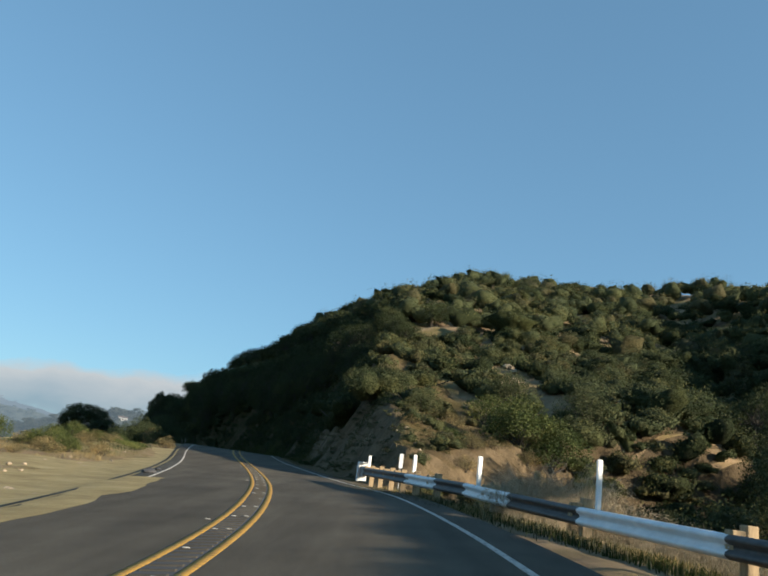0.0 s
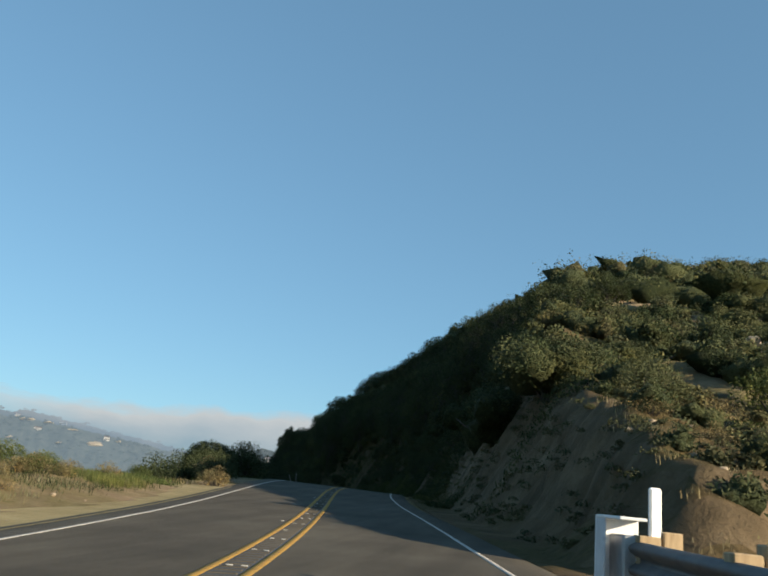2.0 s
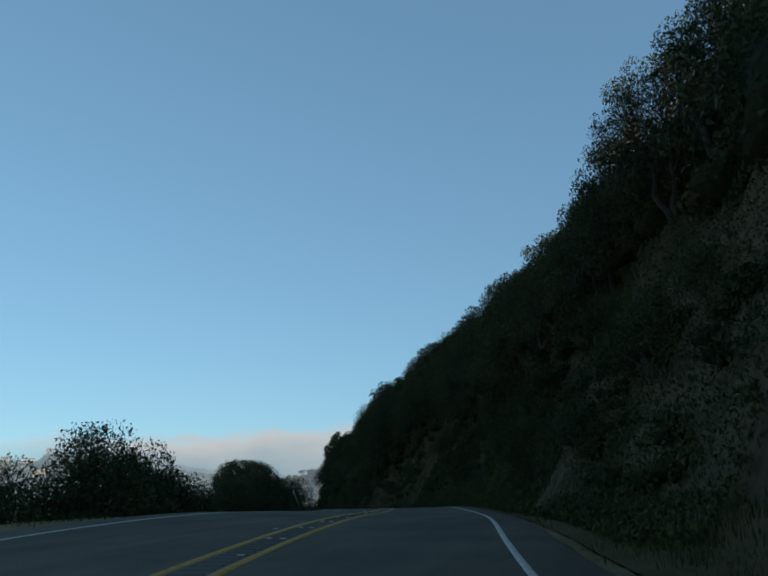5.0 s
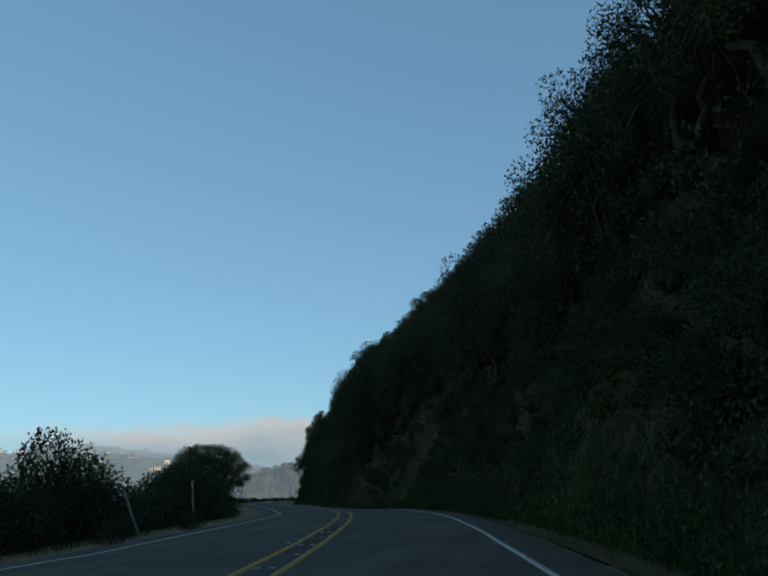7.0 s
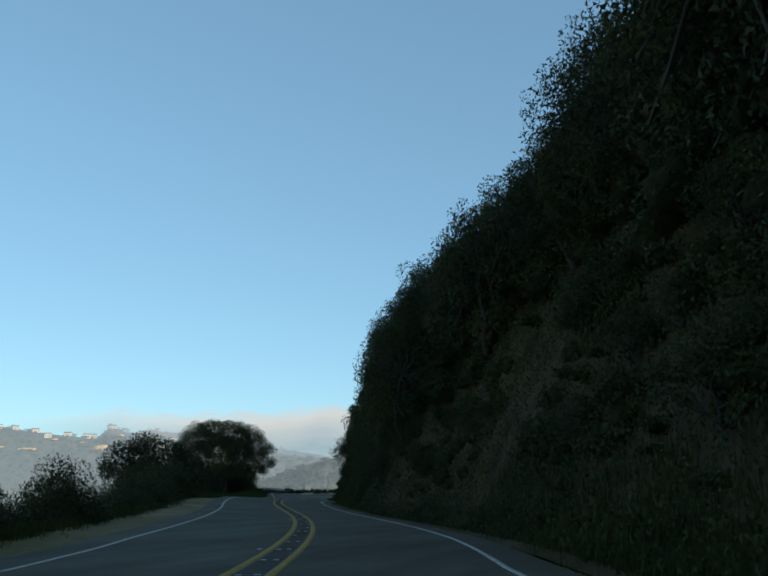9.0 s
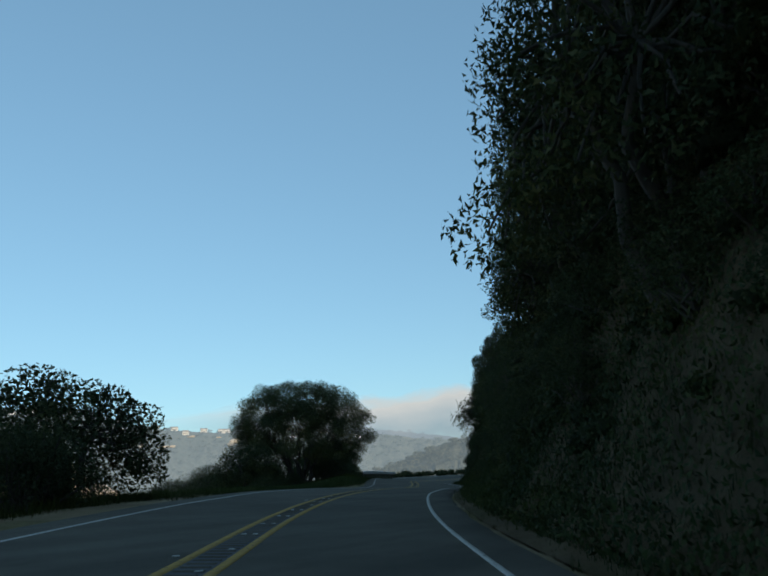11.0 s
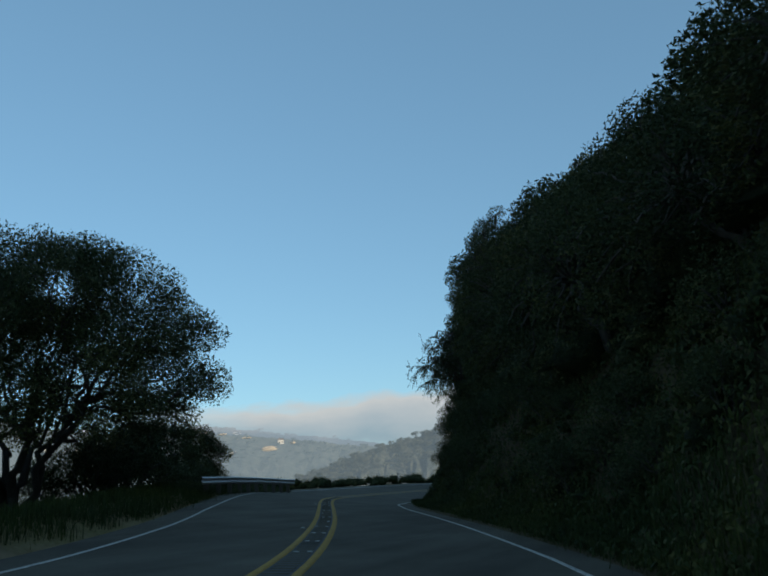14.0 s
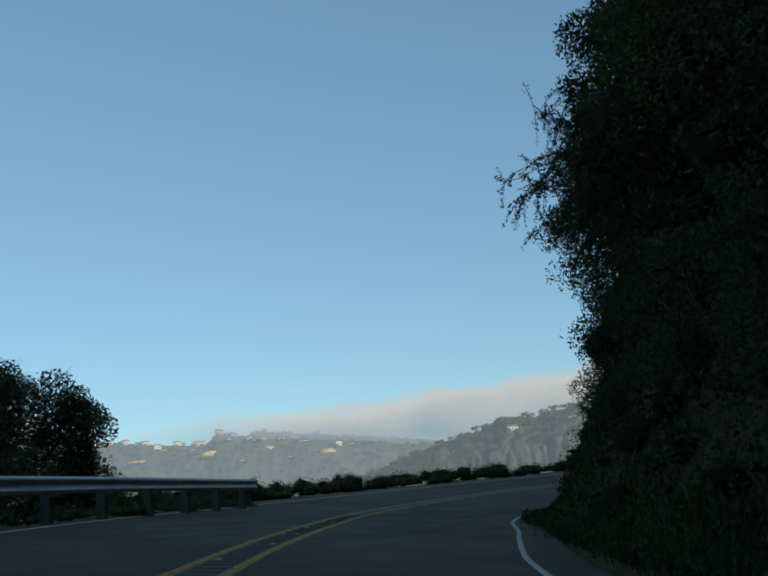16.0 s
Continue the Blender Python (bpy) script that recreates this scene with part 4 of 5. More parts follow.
def spreading_oak(name, seed, height, radius, trunks, clusters, leaves, size):
    """A wide oak: splayed trunks, limbs that fork twice, and leaf clumps mostly on the outside of the dome."""
    r = np.random.default_rng(seed)
    wood, cents, rads = [], [], []
    for i in range(clusters):
        az, up = i * 2.39996 + r.uniform(-0.25, 0.25), 1.0 - 1.55 * (i + 0.5) / clusters
        el = math.asin(up)
        shell = r.uniform(0.78, 1.0) if r.random() < 0.68 else r.uniform(0.4, 0.78)
        side = math.cos(el) * radius * shell * (1 + 0.08 * math.sin(3 * az + 1) + 0.06 * math.sin(7 * az))
        cents.append((math.cos(az) * side, math.sin(az) * side, height * (0.5 + shell * up * (0.46 if up > 0 else 0.52))))
        rads.append(r.uniform(0.1, 0.17) * radius)
    cents, rads = np.array(cents), np.array(rads)
    turn = np.arctan2(cents[:, 1], cents[:, 0])
    for t in range(trunks):
        az = -math.pi + (t + 0.5) * 2 * math.pi / trunks
        mine = np.where(np.abs(np.angle(np.exp(1j * (turn - az)))) < math.pi / trunks)[0]
        if not len(mine):
            continue
        head = cents[mine].mean(0) * [0.5, 0.5, 0.6]
        foot = np.array([math.cos(az) * 0.45, math.sin(az) * 0.45, -0.4])
        p, rad = limb(r, foot, head, 0.2 * r.uniform(0.7, 1.1), 0.085, 0.06, 9)
        p[2:-1] += r.normal(size=(len(p) - 3, 3)) * 0.09
        wood.append(tube(p, rad, 7))
        left = list(mine)
        while left:
            first = left[0]
            near = sorted(left, key=lambda j: np.linalg.norm(cents[j] - cents[first]))[:5]
            left = [j for j in left if j not in near]
            knee = head + (cents[near].mean(0) - head) * r.uniform(0.45, 0.65) + r.normal(size=3) * 0.25
            b, br = limb(r, p[r.integers(5, 9)], knee, 0.075, 0.038, 0.12, 6)
            wood.append(tube(b, br, 5))
            for j in near:
                c, cr = limb(r, knee, cents[j], 0.034, 0.012, 0.14, 6)
                wood.append(tube(c, cr, 4))
                for _ in range(6):
                    w = r.normal(size=3)
                    e = cents[j] + w / np.linalg.norm(w) * rads[j] * r.uniform(0.8, 1.25)
                    f, fr = limb(r, c[r.integers(3, 6)], e, 0.012, 0.004, 0.1, 4)
                    wood.append(tube(f, fr, 3))
    trunk = mesh_of(name + "_wood", *joined(wood), BARK, True)
    v, q = leaf_cloud(r, cents, rads, leaves, size, 0.8, 0.15, True)
    v[:, 2] = np.maximum(v[:, 2], 0.25)
    return trunk, mesh_of(name + "_crown", v, q, LEAF_OAK)


BIG = spreading_oak("big_oak", 7, 10.8, 6.85, 9, 270, 200000, 0.12)
plant("oak_tree", "trunk", "crown", BIG, "big spreading live oak with many splayed trunks", "tree", "", standing(-77.0, 208.8, 0.4, (1.0, 1.0, 1.0), 0.0))
MIDOAK = spreading_oak("round_oak", 8, 5.4, 4.9, 6, 120, 70000, 0.13)
plant("oak_tree", "trunk", "crown", MIDOAK, "low round live oak behind the steel guardrail", "tree", "", standing(-88.7, 230.5, 1.2))
SMALL = tree_meshes("small_oak", 9, 5.4, 3.8, 3, 14000, 0.17, 0.1, None, 0.6)
plant("oak_tree", "trunk", "crown", SMALL, "small round oak at the canyon edge", "tree", "", standing(-55.5, 163, 2.2, (1.0, 1.0, 0.9)))
plant("oak_tree", "trunk", "crown", SMALL, "small oak crowded against the big spreading oak", "tree", "", standing(-76.5, 200.0, 0.6, (0.85, 0.85, 0.8)))

rng = np.random.default_rng(13)
for s in np.arange(64, 176, 1.15):
    d = edge_line(s) - rng.uniform(3.6, 6.2)
    x, y, _ = on_road(s, d)
    k = rng.uniform(0.8, 1.45) * np.interp(s, [64, 84, 100, 104, 131, 134, 144, 154, 176], [0.95, 1.1, 1.15, 1.4, 1.4, 1.05, 0.85, 0.95, 0.9])
    plant("shrub", "stem", "foliage", SHRUBS[rng.integers(4)], "dark shrub on the canyon edge beside the road", "shrub", "shrubs on the canyon edge",
          standing(x, y, rng.uniform(0, 6.3), (k, k, k * rng.uniform(0.9, 1.4)), 0.15))
for x, y, k in ((-75, 200.5, 1.3), (-72.5, 197, 0.9), (-78.5, 204.5, 1.5), (-77, 201.5, 1.5), (-81, 207, 1.7), (-79.5, 202, 1.6), (-84, 229, 1.3), (-82.3, 226, 1.2), (-86, 233, 1.3), (-80.8, 222.5, 1.1), (-78, 205, 1.4), (-80.5, 208, 1.6), (-76.5, 201.5, 1.2), (-78.5, 216.5, 2.0), (-80.5, 219, 1.9), (-77.5, 213.5, 1.5), (-82, 203, 2.0), (-85, 206, 2.0), (-80, 200.5, 1.8), (-89, 203, 1.6), (-84, 196, 1.3), (-78.5, 197.5, 1.7), (-76, 193.5, 1.3), (-73, 188, 0.9), (-71, 184.5, 0.7), (-69.5, 182, 0.6), (-82, 211.5, 1.1), (-84, 214, 1.2), (-86, 209.5, 1.3), (-80, 213, 1.0), (-83.5, 217, 1.4), (-88, 213, 1.5), (-74, 203.5, 0.8), (-73.5, 200, 0.8), (-75.5, 205, 0.7)):
    plant("shrub", "stem", "foliage", SHRUBS[rng.integers(4)], "dark shrub at the foot of the big oak", "shrub", "", standing(x, y, rng.uniform(0, 6.3), (k, k, k), 0.15))
# sunlit brush round the turnout
for x, y, k, fam, lab in ((-17.4, 45.5, 0.65, SHRUBS_G, "sunlit green shrub beside the dirt turnout"), (-20, 41, 0.85, SHRUBS_G, "sunlit green shrub beside the dirt turnout"), (-21, 47, 0.8, SHRUBS, "dark shrub behind the dirt turnout"),
                          (-17, 62.5, 0.8, SHRUBS, "dark twiggy shrub beside the road"), (-18.8, 66, 1.0, SHRUBS, "dark twiggy shrub beside the road"),
                          (-19, 55, 0.7, SHRUBS_D, "dry brown shrub on the grassy berm"), (-24.1, 101.9, 0.42, SHRUBS, "low dark shrub at the foot of a marker post"), (-24.9, 107.2, 0.42, SHRUBS, "low dark shrub at the foot of a marker post"), (-27, 64, 1.1, SHRUBS, "dark shrub behind the grassy berm"),
                          (-31, 70, 1.2, SHRUBS, "dark shrub behind the grassy berm"), (-17.5, 63, 1.0, SHRUBS_D, "dry brown brush beside the road"),
                          (-15.2, 58, 0.8, SHRUBS_D, "dry brown brush beside the road"), (-12.4, 13.5, 0.9, SHRUBS_D, "dry brown brush on a dirt mound"),
                          (-14, 15, 1.0, SHRUBS_D, "dry brown brush on a dirt mound")):
    plant("shrub", "stem", "foliage", fam[rng.integers(2)], lab, "shrub", "", standing(x, y, rng.uniform(0, 6.3), (k, k, k), 0.1))
ROUND = [shrub_meshes("round_shrub", 260 + k, 1.5, 2.0, 9000, 0.075, LEAF_SHRUB, 20) for k in range(2)]
LUSH = [shrub_meshes("lush_shrub", 270 + k, 1.5, 1.8, 7000, 0.1, LEAF_FRESH, 17) for k in range(2)]
# the nose of the hill: single bushes between bare terraces
for x, y, k, fam, lab in (
                          (8.6, 44.0, 1.5, LUSH, "lush green shrub on the hill's lower slope"), (10.6, 44.6, 1.6, LUSH, "lush green shrub on the hill's lower slope"), (12.6, 45.4, 1.2, LUSH, "lush green shrub on the hill's lower slope"),
                          (11.5, 37, 1.0, ROUND, "olive shrub on the hill's lower slope"), (14, 40, 1.2, ROUND, "olive shrub on the hill's lower slope"), (16.5, 41, 1.3, ROUND, "olive shrub on the hill's lower slope"),
                          (7.5, 50, 1.2, SHRUBS_G, "green shrub between bare terraces"), (4.5, 43, 0.6, SHRUBS_G, "small green shrub on a bare terrace"),
                          (9, 44, 0.8, SHRUBS_D, "dry brush on a bare terrace"), (5, 48, 0.9, SHRUBS_D, "dry brush on a bare terrace"),
                          (6.2, 37, 0.8, SHRUBS_D, "dry brush on a bare terrace"), (3.2, 50, 1.0, ROUND, "olive shrub above the cut bank"),
                          (10, 56, 1.4, ROUND, "olive shrub on the hillside"), (14, 50, 1.5, ROUND, "olive shrub on the hillside")):
    plant("shrub", "stem", "foliage", fam[rng.integers(2)], lab, "shrub", "", standing(x, y, rng.uniform(0, 6.3), (k, k, k), 0.15))


def round_bush(seed, x, y, radius, tall, lift, leaves, label, mat, mass_mat, wide=1.0):
    """A dense round shrub: short stems, a closed inner mass and leaves round it."""
    r = np.random.default_rng(seed)
    mass, q, c, a, b = brush_shape(seed, 3, leaves)
    squash = np.array([wide, 1, tall])
    mid = np.array([0, 0, lift])
    ln = 0.12 * r.uniform(0.6, 1.4, (leaves, 1))
    p = c * squash * radius + mid
    v = np.stack([p - a * ln * 0.5, p + b * ln * 0.42, p + a * ln * 0.5], 1).reshape(-1, 3)
    stems = joined([tube(*limb(r, (r.normal() * 0.15, r.normal() * 0.15, -0.4), mid + w * radius * 0.4 * squash, 0.07, 0.03, 0.05, 5), 5) for w in r.normal(size=(5, 3)) * [1, 1, 0.4]])
    ob = thing("shrub", label, "shrub", "", standing(x, y, 0, (1, 1, 1), 0.1))
    part("stem", mesh_of("stem", *stems, BARK, True), ob)
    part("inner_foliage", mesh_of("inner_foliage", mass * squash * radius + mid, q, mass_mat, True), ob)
    part("foliage", mesh_of("foliage", v, np.arange(len(v)).reshape(-1, 3), mat), ob)


round_bush(501, 0.0, 55.4, 2.5, 0.86, 0.75, 16000, "large round green shrub at the lip of the cut bank", LEAF_SHRUB, MASS_GREEN)
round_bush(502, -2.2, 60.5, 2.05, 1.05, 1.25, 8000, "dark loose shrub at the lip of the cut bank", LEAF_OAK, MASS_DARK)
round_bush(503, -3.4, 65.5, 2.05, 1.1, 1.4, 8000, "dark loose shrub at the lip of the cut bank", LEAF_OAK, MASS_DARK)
# unseen narrow leafy crowns, added and shaped to cast the right lane's shadow
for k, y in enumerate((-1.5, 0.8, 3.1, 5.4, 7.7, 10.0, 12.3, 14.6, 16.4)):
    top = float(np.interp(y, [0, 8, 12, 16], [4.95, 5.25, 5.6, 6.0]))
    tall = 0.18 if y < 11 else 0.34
    round_bush(510 + k, 14, y, 2.3, tall, top - 2.0 * tall - float(ground_z(np.array([14.0]), np.array([float(y)]))[0]), 3000, "unseen narrow leafy crown added to shade the lane", LEAF_OAK, MASS_DARK, 0.2)
round_bush(504, 3.2, 58.5, 1.7, 0.75, 0.3, 7000, "round green shrub above the cut bank", LEAF_SHRUB, MASS_GREEN)


for k in range(30):
    x, y = rng.uniform(2, 13), rng.uniform(29, 46)
    q = rng.uniform(0.3, 0.75)
    fam, lab = (SHRUBS_D, "low dry brush below the bare terraces") if rng.random() < 0.65 else (SHRUBS_G, "low green scrub below the bare terraces")
    plant("shrub", "stem", "foliage", fam[rng.integers(2)], lab, "shrub", "scrub behind the guardrail", standing(x, y, rng.uniform(0, 6.3), (q, q, q), 0.06))


# ---- grass ----
def grass(name, pts, height, mat, label, blades=14, spread=0.22, seed=5):
    r = np.random.default_rng(seed)
    pts = np.repeat(np.asarray(pts, float), blades, 0)
    n = len(pts)
    pts = pts + r.normal(size=(n, 2)) * spread
    z = ground_z(pts[:, 0], pts[:, 1]) - 0.02
    az, h = r.uniform(0, 6.3, n), height * r.uniform(0.45, 1.15, n)
    lean = r.uniform(0.05, 0.5, n) * h
    w = 0.005 + 0.006 * r.random(n)
    base = np.stack([pts[:, 0], pts[:, 1], z], 1)
    side = np.stack([-np.sin(az), np.cos(az), 0 * az], 1) * w[:, None]
    out = np.stack([np.cos(az), np.sin(az), 0 * az], 1) * lean[:, None]
    up = np.array([0, 0, 1]) * h[:, None]
    v = np.stack([base - side, base + side, base + side * 0.7 + out * 0.4 + up * 0.6, base - side * 0.7 + out * 0.4 + up * 0.6,
                  base + out + up + side * 0.15, base + out + up - side * 0.15], 1).reshape(-1, 3)
    k = np.arange(n)[:, None, None] * 6
    q = (k + np.array([[0, 1, 2, 3], [3, 2, 4, 5]])).reshape(-1, 4)
    tagged(new(name, mesh_of(name, v, q, mat)), label, "grass", kind="stuff")


def strip_points(seed, n, s0, s1, d0, d1):
    r = np.random.default_rng(seed)
    return on_road(r.uniform(s0, s1, n), r.uniform(d0, d1, n))[:, :2]


r6 = np.random.default_rng(78)
for k in range(46):
    x, y, _ = on_road(r6.uniform(33, 62), edge_line(40) - r6.uniform(3.4, 8.5))
    q = r6.uniform(0.28, 0.6)
    fam, lab = (SHRUBS_D, "low pinkish-brown dry scrub on the berm") if r6.random() < 0.72 else (SHRUBS_G, "low green weeds on the berm")
    plant("shrub", "stem", "foliage", fam[r6.integers(2)], lab, "shrub", "scrub on the berm", standing(x, y, r6.uniform(0, 6.3), (q, q, q * 0.9), 0.04))


def rail_strip(seed, n, lo, hi):
    """Places along the foot of the striped rail."""
    r = np.random.default_rng(seed)
    y = r.uniform(-6, 30, n)
    x = np.interp(y, [-3.5, 1.8, 5.3, 9.65, 13.1, 18.25, 22.95, 30.7], [7.35, 6.4, 5.58, 4.53, 3.63, 2.31, 1.19, -0.17])
    return np.stack([x + r.uniform(lo, hi, n), y], 1)


grass("dry_grass", np.concatenate([strip_points(1, 500, 33, 62, -14, -8.6), strip_points(2, 700, -8, 33, 5.6, 11), strip_points(8, 300, 0, 40, -20, -15), np.random.default_rng(15).uniform((1.5, 31), (13, 50), (800, 2)), rail_strip(3, 500, -0.6, 0.8)]),
      0.17, GRASS_DRY, "dry straw-coloured grass along the verge", 20)
grass("fresh_grass", strip_points(12, 380, 48, 57, -11.5, -8.6), 0.3, LEAF_FRESH, "patch of fresh green weeds on the berm", 16)
grass("green_grass", np.concatenate([strip_points(4, 500, 44, 60, -12, -8.2), strip_points(5, 3300, 60, 250, 2.75, 4.5), strip_points(6, 2400, 174, 240, -14, -6.6), strip_points(7, 1200, 62, 176, -9.6, -7.9), strip_points(16, 1200, 110, 175, 3.2, 5.2),
                                     rail_strip(9, 1300, -0.9, 0.6)]),
      0.17, GRASS_GREEN, "short green weeds along the road edge", 11)
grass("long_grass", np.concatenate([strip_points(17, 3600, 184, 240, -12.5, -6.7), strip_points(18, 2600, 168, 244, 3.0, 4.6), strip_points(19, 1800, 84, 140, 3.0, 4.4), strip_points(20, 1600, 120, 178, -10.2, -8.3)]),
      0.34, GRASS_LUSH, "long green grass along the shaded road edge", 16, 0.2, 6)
r5 = np.random.default_rng(77)
grass("dry_brush", np.stack([r5.uniform(5.0, 12, 500), r5.uniform(19, 27, 500)], 1), 0.9, GRASS_DRY, "pale dry brush behind the guardrail", 12, 0.4)


# ---- tangles of dead arching twigs behind the striped rail ----
def twig_tangle(seed, radius, height, count):
    r = np.random.default_rng(seed)
    pieces = []
    for _ in range(count):
        az, rr = r.uniform(0, 6.3), radius * 0.75 * math.sqrt(r.random())
        foot = np.array([math.cos(az) * rr, math.sin(az) * rr, 0.0])
        top = height * r.uniform(0.45, 1.0) * (1 - 0.5 * (rr / radius) ** 2)
        way_out = az + r.normal() * 0.9
        reach = radius * r.uniform(0.2, 0.75)
        u = np.linspace(0, 1, 7)[:, None]
        out = np.array([math.cos(way_out), math.sin(way_out), 0.0]) * reach
        rise = np.array([0, 0, top]) * np.sin(u * r.uniform(1.5, 2.4))
        path = foot + out * u ** 1.3 + rise + np.cumsum(r.normal(size=(7, 3)) * 0.03, 0) * (u > 0)
        thick = r.uniform(0.0035, 0.0075)
        pieces.append(tube(path, np.linspace(thick, thick * 0.4, 7), 3))
        for _ in range(2):
            k = r.integers(2, 6)
            tip = path[k] + r.normal(size=3) * 0.13 + np.array([0, 0, 0.07])
            pieces.append(tube(np.array([path[k], (path[k] + tip) / 2 + r.normal(size=3) * 0.02, tip]), np.array([thick * 0.6, thick * 0.45, thick * 0.25]), 3))
    v, q = joined(pieces)
    return mesh_of("twig_tangle", v, q, DEAD_TWIG, True)


TANGLES = [twig_tangle(400 + k, 1.15, 1.3, 420) for k in range(2)]
for x, y, k in ((3.5, 16.4, 0.85), (4.6, 17.6, 1.05), (5.6, 17.9, 1.1), (6.7, 17.2, 1.1), (4.2, 20.0, 1.0), (6.6, 14.8, 0.9), (7.4, 12.6, 0.85), (8.2, 15.5, 1.0)):
    ob = new("dead_bush", TANGLES[r5.integers(2)])
    ob.matrix_basis = standing(x, y, r5.uniform(0, 6.3), (k, k, k * r5.uniform(0.9, 1.15)), 0.05)
    tagged(ob, "pale tangle of dead arching twigs behind the guardrail", "bush", "dead bushes behind the guardrail")


for x, y, k in ((-43.6, 142.3, 1.5), (-45.2, 145.5, 1.7), (-46.8, 148.2, 1.5), (-41.2, 137.8, 1.6), (-48.2, 151, 1.4)):
    ob = new("dead_bush", TANGLES[r5.integers(2)])
    ob.matrix_basis = standing(x, y, r5.uniform(0, 6.3), (k * 0.8, k * 0.8, k * 1.3), 0.05)
    tagged(ob, "bare grey twiggy bush on the canyon edge", "bush", "bare bushes on the canyon edge")


# ---- guardrails ----
W_PROFILE = [(0.0, 0.155), (0.015, 0.15), (0.075, 0.115), (0.082, 0.09), (0.07, 0.062), (0.008, 0.022), (0.0, 0.0), (0.008, -0.022), (0.07, -0.062), (0.082, -0.09), (0.075, -0.115), (0.015, -0.15), (0.0, -0.155)]


def beam(name, line, mat, face):
    """A W-shaped steel beam along a line of its middle; face: 1 when it bulges to the left of the line, -1 to the right."""
    p = np.asarray(line, float)
    rows = []
    for k in range(len(p)):
        t = p[min(k + 1, len(p) - 1)] - p[max(k - 1, 0)]
        t = t / np.hypot(t[0], t[1])
        out = np.array([-t[1], t[0], 0]) * face
        prof = [(a, z) for a, z in W_PROFILE] + [(a - 0.012, z) for a, z in W_PROFILE[::-1]]
        rows.append([p[k] + out * a + np.array([0, 0, z]) for a, z in prof])
    v = np.array(rows)
    r, c = v.shape[:2]
    q = [(i * c + j, i * c + (j + 1) % c, (i + 1) * c + (j + 1) % c, (i + 1) * c + j) for i in range(r - 1) for j in range(c)]
    me = mesh_of(name, v.reshape(-1, 3), q, mat, True)
    return me


def along_line(points, y0, y1, n):
    p = np.array(points)
    y = np.linspace(y0, y1, n)
    order = np.argsort(p[:, 1])
    return np.stack([np.interp(y, p[order, 1], p[order, 0]), y, np.interp(y, p[order, 1], p[order, 2])], 1)


# the striped rail above the gully: x, y, height of the beam's middle
RAIL = [(-0.17, 30.7, 1.46), (1.19, 22.95, 1.28), (2.31, 18.25, 1.14), (2.94, 15.9, 1.01), (3.63, 13.1, 0.89), (4.53, 9.65, 0.77), (5.58, 5.3, 0.64), (6.4, 1.8, 0.55), (7.35, -3.5, 0.47)]
STRIPES = [30.5, 23.1, 20.35, 18.2, 15.9, 13.1, 9.65, 6.46, 3.2, 0.0, -3.4]


def face_turn(points, y):
    a, b = along_line(points, y - 0.5, y + 0.5, 2)
    return math.atan2(-(b[0] - a[0]), b[1] - a[1])


